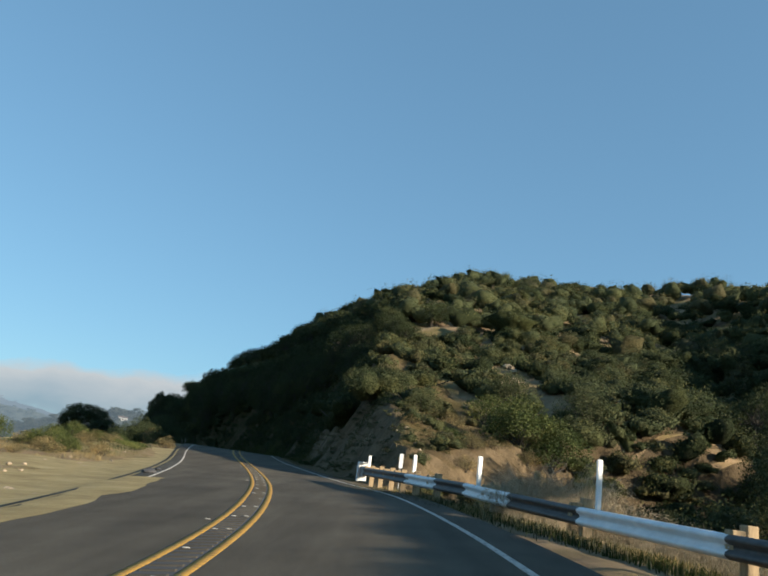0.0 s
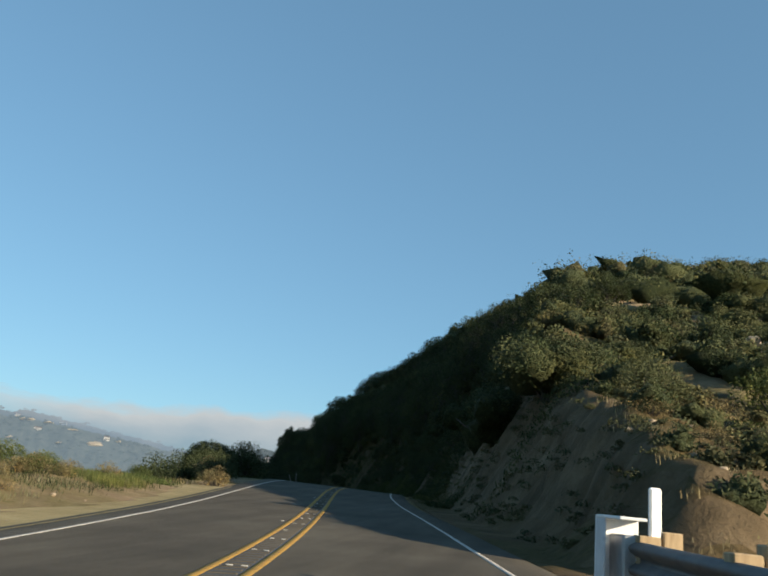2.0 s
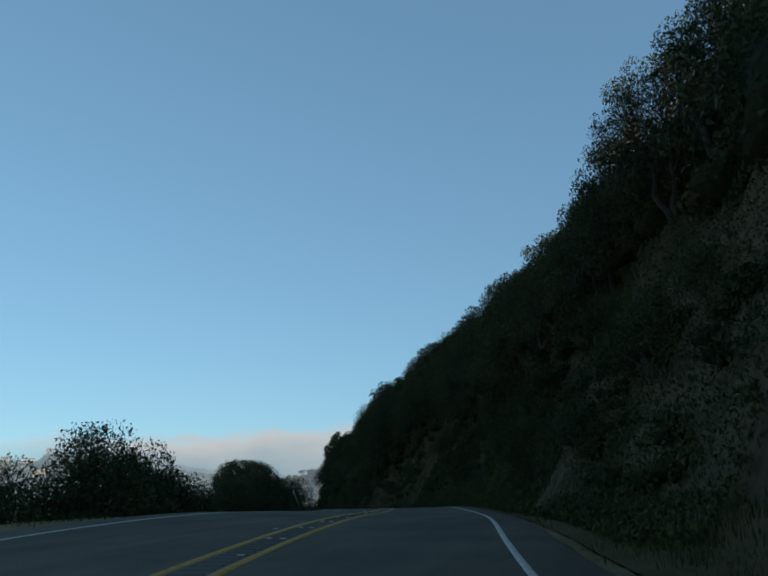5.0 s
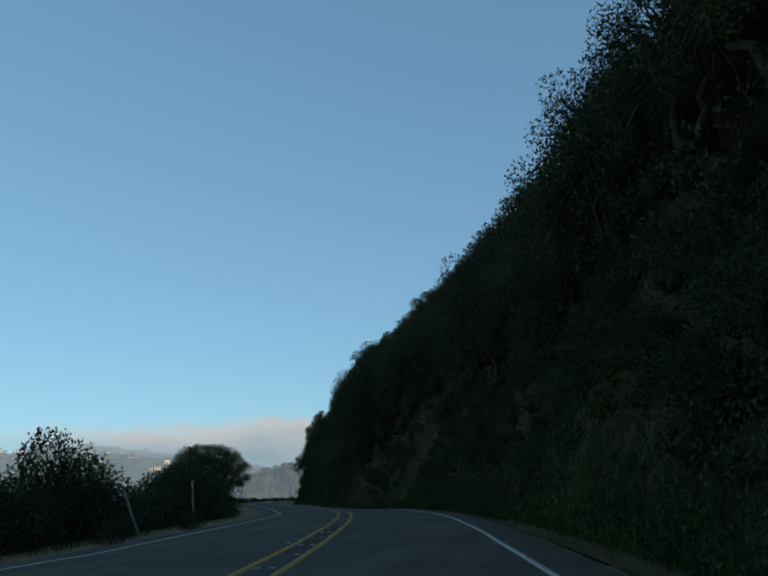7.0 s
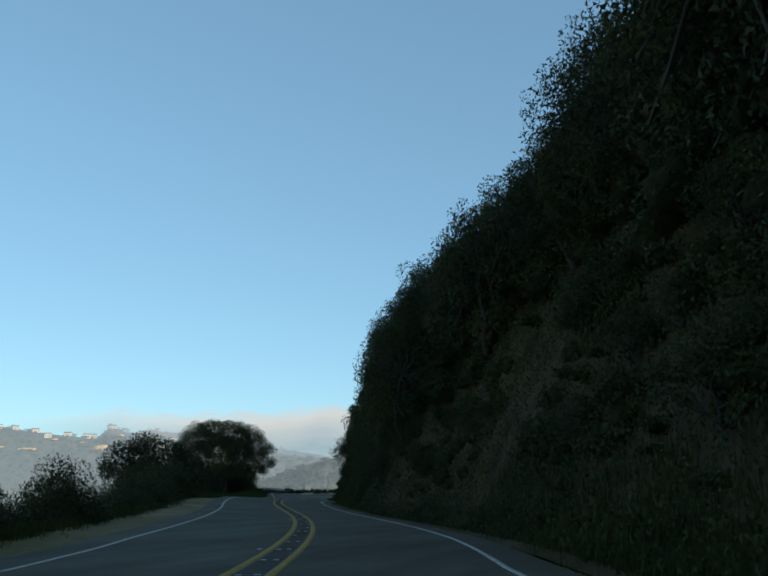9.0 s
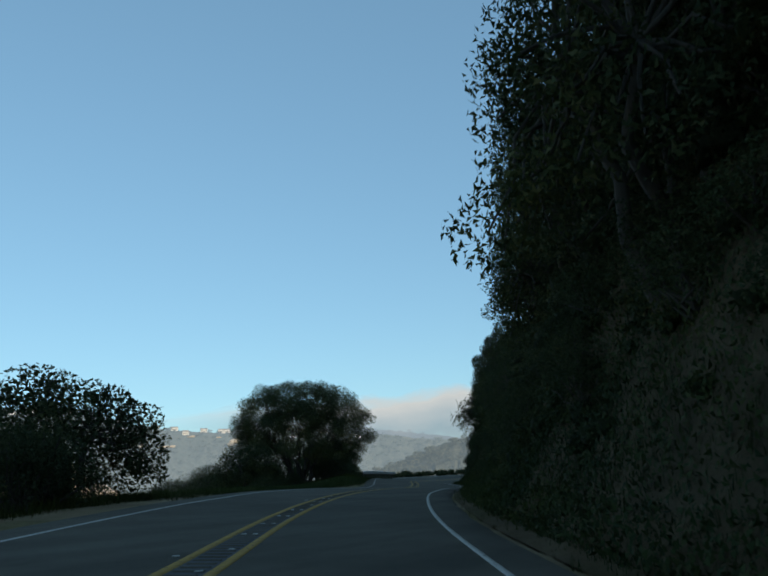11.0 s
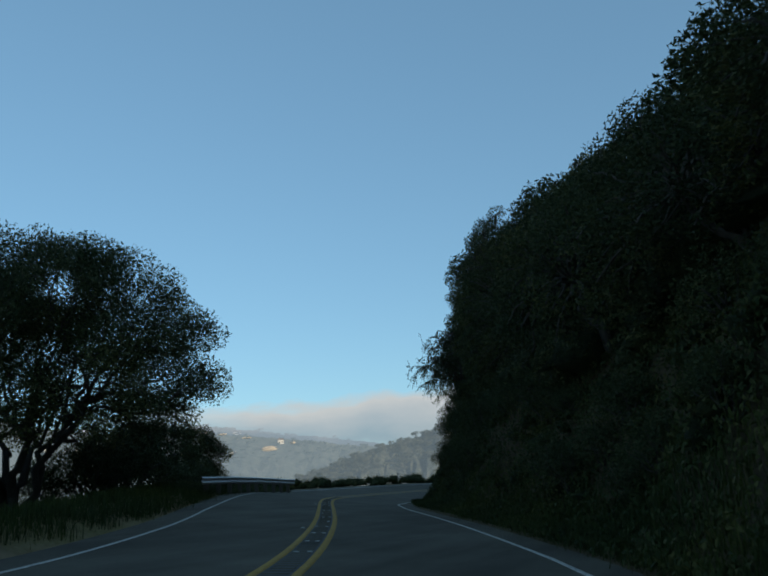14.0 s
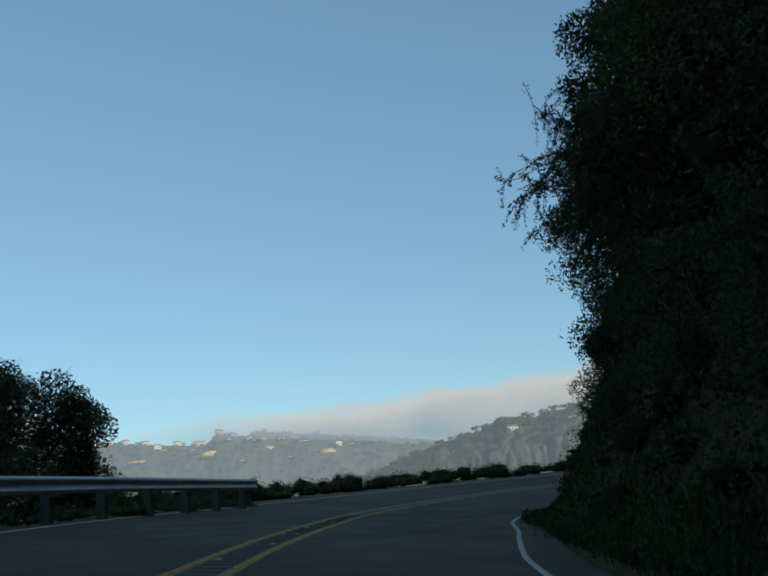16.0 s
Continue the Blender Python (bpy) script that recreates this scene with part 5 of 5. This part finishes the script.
def striped_guardrail():
    g = thing("guardrail", "guardrail of black and white painted steel on timber posts", "guardrail")
    for k, (a, b) in enumerate(zip(STRIPES, STRIPES[1:])):
        ends = along_line(RAIL, b - 0.05, a, 8)
        part("beam", beam("beam", ends, RAIL_WHITE if k % 2 else RAIL_DARK, 1), g, "white painted beam" if k % 2 else "black painted beam")
    post, blk, bolt = block("post", (0.18, 0.15, 1.25), WOOD, (0, 0, 0), 0.012), block("spacer", (0.2, 0.15, 0.36), WOOD, (0, 0, 0), 0.01), block("bolt", (0.02, 0.035, 0.035), STEEL, (0, 0, 0), 0.008)
    rng = np.random.default_rng(3)
    for y in (30.2, 28.4, 26.5, 24.7, 22.9, 21.0, 17.2, 13.4, 9.6, 5.8, 2.0, -1.8):
        x, _, z = along_line(RAIL, y, y + 0.001, 2)[0]
        turn = face_turn(RAIL, y)
        m = Matrix.Translation((x, y, z)) @ Matrix.Rotation(turn + rng.normal(0, 0.03), 4, "Z")
        part("spacer", blk, g, "", m @ Matrix.Translation((0.08, 0, 0.03)))
        part("post", post, g, "pale timber post", m @ Matrix.Translation((0.29, 0, -0.36 + rng.uniform(-0.02, 0.04))))
        part("bolt", bolt, g, "", m @ Matrix.Translation((-0.012, 0, 0)))
    # end terminal: a deep white frame round a grey feeder
    x, y, z = RAIL[0]
    m = Matrix.Translation((-0.18, 30.5, z - 0.02)) @ Matrix.Rotation(face_turn(RAIL, 30.5), 4, "Z")
    head = part("end_terminal", block("end_terminal", (0.4, 0.05, 0.74), RAIL_WHITE, (0, 0.2, 0), 0.012), g, "white steel end terminal", m)
    part("flange", block("flange", (0.4, 0.3, 0.03), RAIL_WHITE, (0, 0.05, 0.355), 0.006), head)
    part("flange", block("flange", (0.4, 0.3, 0.03), RAIL_WHITE, (0, 0.05, -0.355), 0.006), head)
    part("side_plate", block("side_plate", (0.025, 0.3, 0.68), PADDLE, (-0.185, 0.05, 0), 0.006), head)
    part("feeder", block("feeder", (0.18, 0.5, 0.42), STEEL, (0.02, -0.05, 0), 0.02), head, "grey steel feeder box")
    part("strut", block("strut", (0.05, 1.9, 0.06), STEEL, (0.12, -1.0, -0.6), 0.01), head)
    # tall white delineators fixed behind the beam
    for x, y, top in ((0.06, 30.2, 2.08), (1.42, 23.7, 2.04), (2.55, 17.7, 1.92), (3.8, 12.65, 1.84), (5.1, 7.6, 1.66)):
        zb = along_line(RAIL, y, y + 0.001, 2)[0][2] - 0.14
        h = top - zb
        m = Matrix.Translation((x, y, zb + h / 2)) @ Matrix.Rotation(face_turn(RAIL, y) + 0.25, 4, "Z")
        part("delineator", block("delineator", (0.125, 0.05, h), PLASTIC, (0, 0, 0), 0.018), g, "tall white plastic delineator", m)


striped_guardrail()

LEFT_RAIL = [(-74.2, 216.3, 3.68), (-76.0, 221.5, 3.68), (-78.2, 227.6, 3.6), (-80.6, 235.4, 3.42)]


def steel_guardrail():
    g = thing("guardrail", "weathered grey steel guardrail on the outside of the bend", "guardrail")
    cuts = [216.6, 220.9, 224.7, 228.5, 232.2, 235.6]
    for a, b in zip(cuts, cuts[1:]):
        part("beam", beam("beam", along_line(LEFT_RAIL, a - 0.04, b, 7), STEEL, -1), g)
    post, blk, cap = block("post", (0.2, 0.16, 1.4), WOOD_SHADED, (0, 0, 0), 0.012), block("spacer", (0.2, 0.15, 0.36), WOOD_SHADED, (0, 0, 0), 0.01), block("end_plate", (0.03, 0.3, 0.36), STEEL, (0, 0, 0), 0.01)
    for y in np.arange(218.2, 236, 1.9):
        x, _, z = along_line(LEFT_RAIL, y, y + 0.001, 2)[0]
        m = Matrix.Translation((x, y, z)) @ Matrix.Rotation(face_turn(LEFT_RAIL, y), 4, "Z")
        part("spacer", blk, g, "", m @ Matrix.Translation((-0.1, 0, -0.03)))
        part("post", post, g, "timber post darkened for shade", m @ Matrix.Translation((-0.31, 0, -0.53)))
    x, y, z = LEFT_RAIL[-1]
    part("end_plate", cap, g, "", Matrix.Translation((x + 0.03, y + 0.05, z)) @ Matrix.Rotation(face_turn(LEFT_RAIL, 234), 4, "Z"))


steel_guardrail()
chaparral("rail_brush", 44, 900, (-84, -74, 216, 238), lambda x, y, s, d, r: (abs(x - np.interp(y, [216, 227.6, 238], [-75.1, -79.2, -82.6])) < 0.55), 220, 0.08, (0.22, 0.42), LEAF_SHRUB, "low dark weeds behind the steel guardrail", MASS_GREEN, 1, 0.4)


def marker_paddle():
    """The grey back of a small road marker on a thin post behind the rail."""
    x, y = 1.15, 27.4
    z = float(ground_z(np.array([x]), np.array([y]))[0])
    h = 2.17 - z
    ob = thing("marker_paddle", "narrow grey marker paddle on a thin steel post", "road sign", "", Matrix.Translation((x, y, z)) @ Matrix.Rotation(0.25, 4, "Z"))
    part("pole", block("pole", (0.03, 0.03, h - 0.2), STEEL, (0, 0, (h - 0.2) / 2 - 0.2), 0.005), ob)
    part("plate", block("plate", (0.15, 0.025, 0.5), PADDLE, (0, -0.03, h - 0.25), 0.01), ob)


marker_paddle()


def leaning_post(x, y, h, lean_x, lean_y, label):
    z = float(ground_z(np.array([x]), np.array([y]))[0])
    ob = thing("marker_post", label, "post", "posts on the left verge", Matrix.Translation((x, y, z - 0.1)) @ Matrix.Rotation(lean_x, 4, "X") @ Matrix.Rotation(lean_y, 4, "Y"))
    part("post", block("post", (0.08, 0.04, h), POST_GREY, (0, 0, h / 2), 0.015), ob)
    part("reflector", block("reflector", (0.06, 0.012, 0.14), MARKER, (0, -0.027, h - 0.16), 0.004), ob)


leaning_post(-25.5, 108.5, 1.75, 0.0, -0.08, "pale upright marker post in the verge")
leaning_post(-24.3, 103.3, 1.6, 0.0, -0.42, "pale leaning marker post in the verge")


# ---- stones ----
def stone(rng, r):
    bm = bmesh.new()
    bmesh.ops.create_icosphere(bm, subdivisions=2, radius=r)
    for v in bm.verts:
        v.co *= 1 + 0.35 * noise.noise(v.co * (1.4 / r) + Vector(rng.uniform(0, 50, 3)))
        v.co.z *= 0.65
    me = bpy.data.meshes.new("rock")
    bm.to_mesh(me)
    bm.free()
    me.materials.append(ROCK)
    return me


rng = np.random.default_rng(17)
STONES = [stone(rng, 0.16) for _ in range(4)]
for k in range(80):
    x, y = (rng.normal(-9.6, 1.2), rng.normal(16.5, 1.6)) if k < 24 else (rng.normal(3.2, 1.2), rng.normal(41, 3)) if k < 44 else tuple(on_road(rng.uniform(4, 44), edge_line(20) - rng.uniform(1.2, 5))[:2])
    ob = new("rock", STONES[rng.integers(4)])
    q = rng.uniform(0.4, 1.3) * (1 if k < 44 else 0.45)
    ob.matrix_basis = standing(x, y, rng.uniform(0, 6.3), (q, q, q), -0.03)
    tagged(ob, "broken tan rock lying on bare dirt", "rock", "rocks on bare dirt")
CHUNK = stone(rng, 0.16)
CHUNK.materials[0] = TAR
for s, d, k in ((28.5, -5.75, 1.5), (30.2, -5.9, 1.0), (31.0, -5.7, 0.7)):
    x, y, z = on_road(s, d)
    ob = new("asphalt_chunk", CHUNK)
    ob.matrix_basis = Matrix.Translation((x, y, z + 0.02)) @ Matrix.Rotation(rng.uniform(0, 3), 4, "Z") @ Matrix.Diagonal((k * 1.5, k, k * 0.7, 1))
    tagged(ob, "broken dark asphalt chunk at the road edge", "debris", "asphalt debris")
# pale rock that breaks out of the hillside in a streak
STREAK = ((12.4, 72.5), (10.8, 60.7))
OUT = [stone(rng, 0.42) for _ in range(2)]
for k in range(9):
    ob = new("rock", OUT[k % 2])
    u = k / 8
    ob.matrix_basis = standing(STREAK[0][0] + (STREAK[1][0] - STREAK[0][0]) * u + rng.normal(0, 0.4), STREAK[0][1] + (STREAK[1][1] - STREAK[0][1]) * u, rng.uniform(0, 6.3), (1, 1, 1.1 * rng.uniform(0.6, 1.3)), -0.1)
    tagged(ob, "pale tan rock breaking out of the hillside", "rock", "rocks on the hillside")


# ---- the far side of the canyon ----
CENTRE = (-25.0, 110.0, 3.5)


def polar(az, el, dist):
    a, e = np.radians(az), np.radians(el)
    return np.stack([CENTRE[0] - np.sin(a) * dist, CENTRE[1] + np.cos(a) * dist, CENTRE[2] + np.tan(e) * dist], -1)


def far_ridge(name, profile, dist, depth, foot, mat, label, ragged, seed):
    """A ridge with a skyline given as bearing and elevation; its slope comes forward by depth to the foot."""
    az = np.linspace(profile[0][0], profile[-1][0], 420)
    el = np.interp(az, [p[0] for p in profile], [p[1] for p in profile])
    el = el + ragged * rough(az, az * 0, 1.1, seed, 5)
    rows = 46
    v = []
    for k in range(rows + 8):
        u = k / rows
        if u <= 1:
            rr = dist - depth * (1 - u)
            top = np.tan(np.radians(el)) * dist
            z = foot + (top - foot) * u**0.8
            spur = rough(az * 1.3, az * 0 + u * 1.5, 2.2, seed + 5, 4)
            bulge = math.sin(u * math.pi)
            z = z + spur * 0.06 * (top - foot) * bulge + rough(az * 9, az * 0 + u * 22, 2.0, seed + 9, 3) * 0.018 * (top - foot) * (0.3 + bulge)
            rr = rr + spur * depth * 0.12 * bulge
        else:
            rr = dist + (u - 1) * depth * 2
            z = np.tan(np.radians(el)) * dist - (u - 1) * depth * 1.2
        a = np.radians(az)
        v.append(np.stack([CENTRE[0] - np.sin(a) * rr, CENTRE[1] + np.cos(a) * rr, CENTRE[2] + z], -1))
    v = np.array(v)
    r, c = v.shape[:2]
    idx = np.arange(r * c).reshape(r, c)
    q = np.stack([idx[:-1, :-1], idx[:-1, 1:], idx[1:, 1:], idx[1:, :-1]], -1).reshape(-1, 4)
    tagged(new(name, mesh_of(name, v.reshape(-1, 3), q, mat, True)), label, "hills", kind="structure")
    return lambda b, u: v[int(round(u * rows)), int(np.argmin(abs(az - b)))]


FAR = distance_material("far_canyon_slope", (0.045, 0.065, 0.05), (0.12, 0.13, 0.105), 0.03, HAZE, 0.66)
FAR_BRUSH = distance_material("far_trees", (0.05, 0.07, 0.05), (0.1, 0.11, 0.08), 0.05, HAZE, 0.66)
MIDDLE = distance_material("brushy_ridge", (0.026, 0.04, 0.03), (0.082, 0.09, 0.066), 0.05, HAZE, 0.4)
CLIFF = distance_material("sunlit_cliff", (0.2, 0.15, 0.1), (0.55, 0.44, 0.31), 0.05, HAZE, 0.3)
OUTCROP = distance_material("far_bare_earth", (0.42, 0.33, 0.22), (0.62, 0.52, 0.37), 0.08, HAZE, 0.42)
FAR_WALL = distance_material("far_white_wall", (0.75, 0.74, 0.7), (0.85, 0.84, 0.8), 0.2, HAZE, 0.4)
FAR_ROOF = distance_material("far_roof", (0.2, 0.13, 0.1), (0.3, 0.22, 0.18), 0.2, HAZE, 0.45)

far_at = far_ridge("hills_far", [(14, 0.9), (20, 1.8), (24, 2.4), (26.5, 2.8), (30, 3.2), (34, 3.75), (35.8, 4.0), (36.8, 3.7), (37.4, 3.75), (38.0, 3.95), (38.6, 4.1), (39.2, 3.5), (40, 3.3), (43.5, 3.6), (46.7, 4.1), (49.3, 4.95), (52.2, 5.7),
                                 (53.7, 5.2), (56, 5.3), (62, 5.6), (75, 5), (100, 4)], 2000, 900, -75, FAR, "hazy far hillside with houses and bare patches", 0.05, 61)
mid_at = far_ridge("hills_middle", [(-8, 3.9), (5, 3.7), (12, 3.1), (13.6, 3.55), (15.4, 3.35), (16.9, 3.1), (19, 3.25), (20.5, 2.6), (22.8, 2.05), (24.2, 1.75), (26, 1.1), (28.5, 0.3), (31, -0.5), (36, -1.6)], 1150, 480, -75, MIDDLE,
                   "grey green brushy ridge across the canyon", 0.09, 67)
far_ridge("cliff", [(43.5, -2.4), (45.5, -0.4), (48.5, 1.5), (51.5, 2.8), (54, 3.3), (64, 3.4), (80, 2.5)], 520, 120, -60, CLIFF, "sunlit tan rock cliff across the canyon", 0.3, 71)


def far_patch(b, u, w, h, seed):
    """A patch of bare earth lying on the far slope."""
    r = np.random.default_rng(seed)
    c = np.array(far_at(b, u))
    toward = np.array([CENTRE[0] - c[0], CENTRE[1] - c[1], 0])
    toward /= np.linalg.norm(toward)
    side = np.array([-toward[1], toward[0], 0])
    bm = bmesh.new()
    bmesh.ops.create_icosphere(bm, subdivisions=3, radius=1)
    for v in bm.verts:
        n = 1 + 0.5 * noise.noise(Vector(v.co) * 2.2 + Vector((seed, 0, 0))) + 0.25 * noise.noise(Vector(v.co) * 6)
        p = side * v.co.x * w * n + np.array([0, 0, 1]) * (v.co.z + 0.35 * v.co.x * r.uniform(0.9, 1.1)) * h * n + toward * v.co.y * 14
        v.co = Vector(c + p + toward * 8)
    me = bpy.data.meshes.new("bare_slope")
    bm.to_mesh(me)
    bm.free()
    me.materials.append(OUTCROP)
    tagged(new("bare_slope", me), "bare tan earth patch on the far hillside", "bare earth", "bare patches on the far hills")


for k, (b, u, w, h) in enumerate(((31.0, 0.66, 26, 10), (39.0, 0.62, 24, 11), (35.7, 0.76, 24, 5), (34.4, 0.83, 16, 4), (32.7, 0.84, 22, 3.5), (43.8, 0.72, 28, 5), (42.2, 0.84, 14, 4), (37.8, 0.84, 12, 4), (29.3, 0.83, 12, 4), (40.2, 0.86, 10, 3),
                                  (47.0, 0.8, 14, 4), (36.8, 0.6, 10, 4), (33.6, 0.55, 10, 5), (45.4, 0.68, 12, 5))):
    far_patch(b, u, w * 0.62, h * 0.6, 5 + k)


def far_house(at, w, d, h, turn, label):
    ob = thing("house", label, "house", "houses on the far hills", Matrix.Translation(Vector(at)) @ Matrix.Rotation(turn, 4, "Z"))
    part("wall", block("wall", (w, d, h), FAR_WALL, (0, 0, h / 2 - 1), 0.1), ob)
    bm = bmesh.new()
    a, b = w / 2 + 0.6, d / 2 + 0.6
    pts = [bm.verts.new(p) for p in ((-a, -b, h - 1), (a, -b, h - 1), (a, b, h - 1), (-a, b, h - 1), (-a, 0, h + d * 0.16), (a, 0, h + d * 0.16))]
    for f in ((0, 1, 5, 4), (3, 4, 5, 2), (0, 4, 3), (1, 2, 5), (0, 3, 2, 1)):
        bm.faces.new([pts[i] for i in f])
    me = bpy.data.meshes.new("roof")
    bm.to_mesh(me)
    bm.free()
    me.materials.append(FAR_ROOF)
    part("roof", me, ob)
    win = block("window", (w * 0.14, 0.3, h * 0.3), TAR, (0, 0, 0), 0.05)
    for k in (-0.3, 0, 0.3):
        part("window", win, ob, "", Matrix.Translation((k * w, -d / 2 - 0.05, h * 0.45 - 1)))


rng = np.random.default_rng(19)
for b, u in ((38.35, 0.985), (39.6, 0.97), (40.1, 0.985), (41.3, 0.98), (43.4, 0.985), (44.6, 0.98), (47.2, 0.95), (48.3, 0.94), (49.2, 0.9), (50.3, 0.93), (51.2, 0.88), (46.6, 0.9), (36.4, 0.9), (33.2, 0.9), (35.0, 0.7), (30.2, 0.78),
             (45.6, 0.95), (42.6, 0.9), (52.6, 0.86), (53.8, 0.9)):
    far_house(far_at(b, u), rng.uniform(12, 22), rng.uniform(9, 13), rng.uniform(5, 9), math.radians(b) + rng.uniform(-0.4, 0.4), "white hillside house with a low roof, far off")
for b, u in ((18.3, 0.8), (14.5, 0.82)):
    far_house(mid_at(b, u), 13, 9, 5, math.radians(b), "pale house on the brushy ridge")


def ridge_trees():
    """Round tree crowns along the skylines, each a clump of leaves."""
    r = np.random.default_rng(23)
    meshes = []
    for k in range(3):
        c = r.normal(size=(9, 3)) * [0.5, 0.5, 0.22] + [0, 0, 0.75]
        v, q = leaf_cloud(r, c, r.uniform(0.3, 0.45, 9), 420, 0.3, 0.8, 0.4)
        meshes.append((v, q))
    vs, qs, n = [], [], 0
    spots = [(mid_at(b, u), r.uniform(3, 7)) for b, u in zip(r.uniform(6, 29, 420), r.uniform(0.35, 1.0, 420) ** 0.5)]
    for p, k in spots:
        v, q = meshes[r.integers(3)]
        vs.append(v[: 4 * 200] * k + p)
        qs.append(q[:200] + n)
        n += 800
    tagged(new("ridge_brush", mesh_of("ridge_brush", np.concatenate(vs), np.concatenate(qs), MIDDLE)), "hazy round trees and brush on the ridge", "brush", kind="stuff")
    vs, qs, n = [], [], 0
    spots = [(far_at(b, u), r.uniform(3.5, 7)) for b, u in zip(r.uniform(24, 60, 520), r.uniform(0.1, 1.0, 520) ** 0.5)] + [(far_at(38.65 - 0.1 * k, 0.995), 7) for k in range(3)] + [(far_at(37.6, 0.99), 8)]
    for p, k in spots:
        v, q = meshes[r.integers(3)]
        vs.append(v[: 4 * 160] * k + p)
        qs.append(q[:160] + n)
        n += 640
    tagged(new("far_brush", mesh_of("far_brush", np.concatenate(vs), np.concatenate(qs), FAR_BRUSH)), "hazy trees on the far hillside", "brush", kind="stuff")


ridge_trees()


def fog_bank():
    """A low bank of cloud over the far hills, with soft edges; its light is a painted glow, paler on top."""
    top = [(-12, 7.4), (0, 7.2), (10, 7.4), (15, 6.9), (20, 6.2), (24, 6.25), (28, 5.75), (34, 5.35), (38, 5.5), (42, 4.7), (47, 4.2)]
    az = np.linspace(-12, 47, 240)
    hi = np.interp(az, [p[0] for p in top], [p[1] for p in top]) + 0.15
    lo = np.interp(az, [-12, 20, 28, 34, 40, 47], [0.2, 0.6, 1.3, 2.2, 3.0, 3.7])
    v, uv = [], []
    for u in np.linspace(0, 1, 14):
        v.append(polar(az, lo + (hi - lo) * u, 1930 - 40 * math.sin(u * math.pi)))
    v = np.array(v)
    r, c = v.shape[:2]
    idx = np.arange(r * c).reshape(r, c)
    q = np.stack([idx[:-1, :-1], idx[:-1, 1:], idx[1:, 1:], idx[1:, :-1]], -1).reshape(-1, 4)
    m = bpy.data.materials.new("fog")
    m.use_nodes = True
    t = m.node_tree
    me = mesh_of("backdrop_fog", v.reshape(-1, 3), q, m, True)
    layer = me.uv_layers.new(name="across")
    us = np.repeat(np.linspace(0, 1, r), c)
    ws = np.tile(np.linspace(0, 1, c), r)
    loops = np.empty(len(me.loops), np.int32)
    me.loops.foreach_get("vertex_index", loops)
    layer.data.foreach_set("uv", np.stack([ws[loops], us[loops]], 1).astype(np.float32).ravel())
    add = lambda k: t.nodes.new(k)
    co = add("ShaderNodeUVMap")
    sep = add("ShaderNodeSeparateXYZ")
    t.links.new(co.outputs[0], sep.inputs[0])
    mp = add("ShaderNodeMapping")
    mp.inputs["Scale"].default_value = (9, 1.6, 1)
    t.links.new(co.outputs[0], mp.inputs[0])
    nz = add("ShaderNodeTexNoise")
    nz.inputs["Scale"].default_value, nz.inputs["Detail"].default_value = 1.4, 5
    t.links.new(mp.outputs[0], nz.inputs["Vector"])

    def calc(op, a, b):
        n = add("ShaderNodeMath")
        n.operation = op
        for k, s in enumerate((a, b)):
            if isinstance(s, (int, float)):
                n.inputs[k].default_value = s
            else:
                t.links.new(s, n.inputs[k])
        return n.outputs[0]

    warped = calc("ADD", sep.outputs["Y"], calc("MULTIPLY", calc("SUBTRACT", nz.outputs["Fac"], 0.5), 0.55))
    ramp = add("ShaderNodeValToRGB")
    els = ramp.color_ramp.elements
    els[0].position, els[0].color = 0.0, (0, 0, 0, 1)
    els[1].position, els[1].color = 0.26, (0.8, 0.8, 0.8, 1)
    e = els.new(0.78)
    e.color = (0.92, 0.92, 0.92, 1)
    e = els.new(0.94)
    e.color = (0, 0, 0, 1)
    t.links.new(warped, ramp.inputs[0])
    ends = add("ShaderNodeValToRGB")
    ends.color_ramp.elements[0].position, ends.color_ramp.elements[0].color = 0.74, (1, 1, 1, 1)
    ends.color_ramp.elements[1].position, ends.color_ramp.elements[1].color = 0.98, (0, 0, 0, 1)
    t.links.new(sep.outputs["X"], ends.inputs[0])
    alpha = calc("MULTIPLY", ramp.outputs[0], ends.outputs[0])
    tone = add("ShaderNodeValToRGB")
    tone.color_ramp.elements[0].position, tone.color_ramp.elements[0].color = 0.3, (0.125, 0.16, 0.19, 1)
    tone.color_ramp.elements[1].position, tone.color_ramp.elements[1].color = 0.78, (0.262, 0.268, 0.268, 1)
    t.links.new(warped, tone.inputs[0])
    em, tr, mx = add("ShaderNodeEmission"), add("ShaderNodeBsdfTransparent"), add("ShaderNodeMixShader")
    t.links.new(tone.outputs[0], em.inputs[0])
    t.links.new(alpha, mx.inputs[0])
    t.links.new(tr.outputs[0], mx.inputs[1])
    t.links.new(em.outputs[0], mx.inputs[2])
    t.links.new(mx.outputs[0], t.nodes["Material Output"].inputs["Surface"])
    ob = new("backdrop_fog", me)
    ob.visible_shadow = False
    tagged(ob, "low bank of pale fog over the far hills", "fog", kind="structure")


fog_bank()
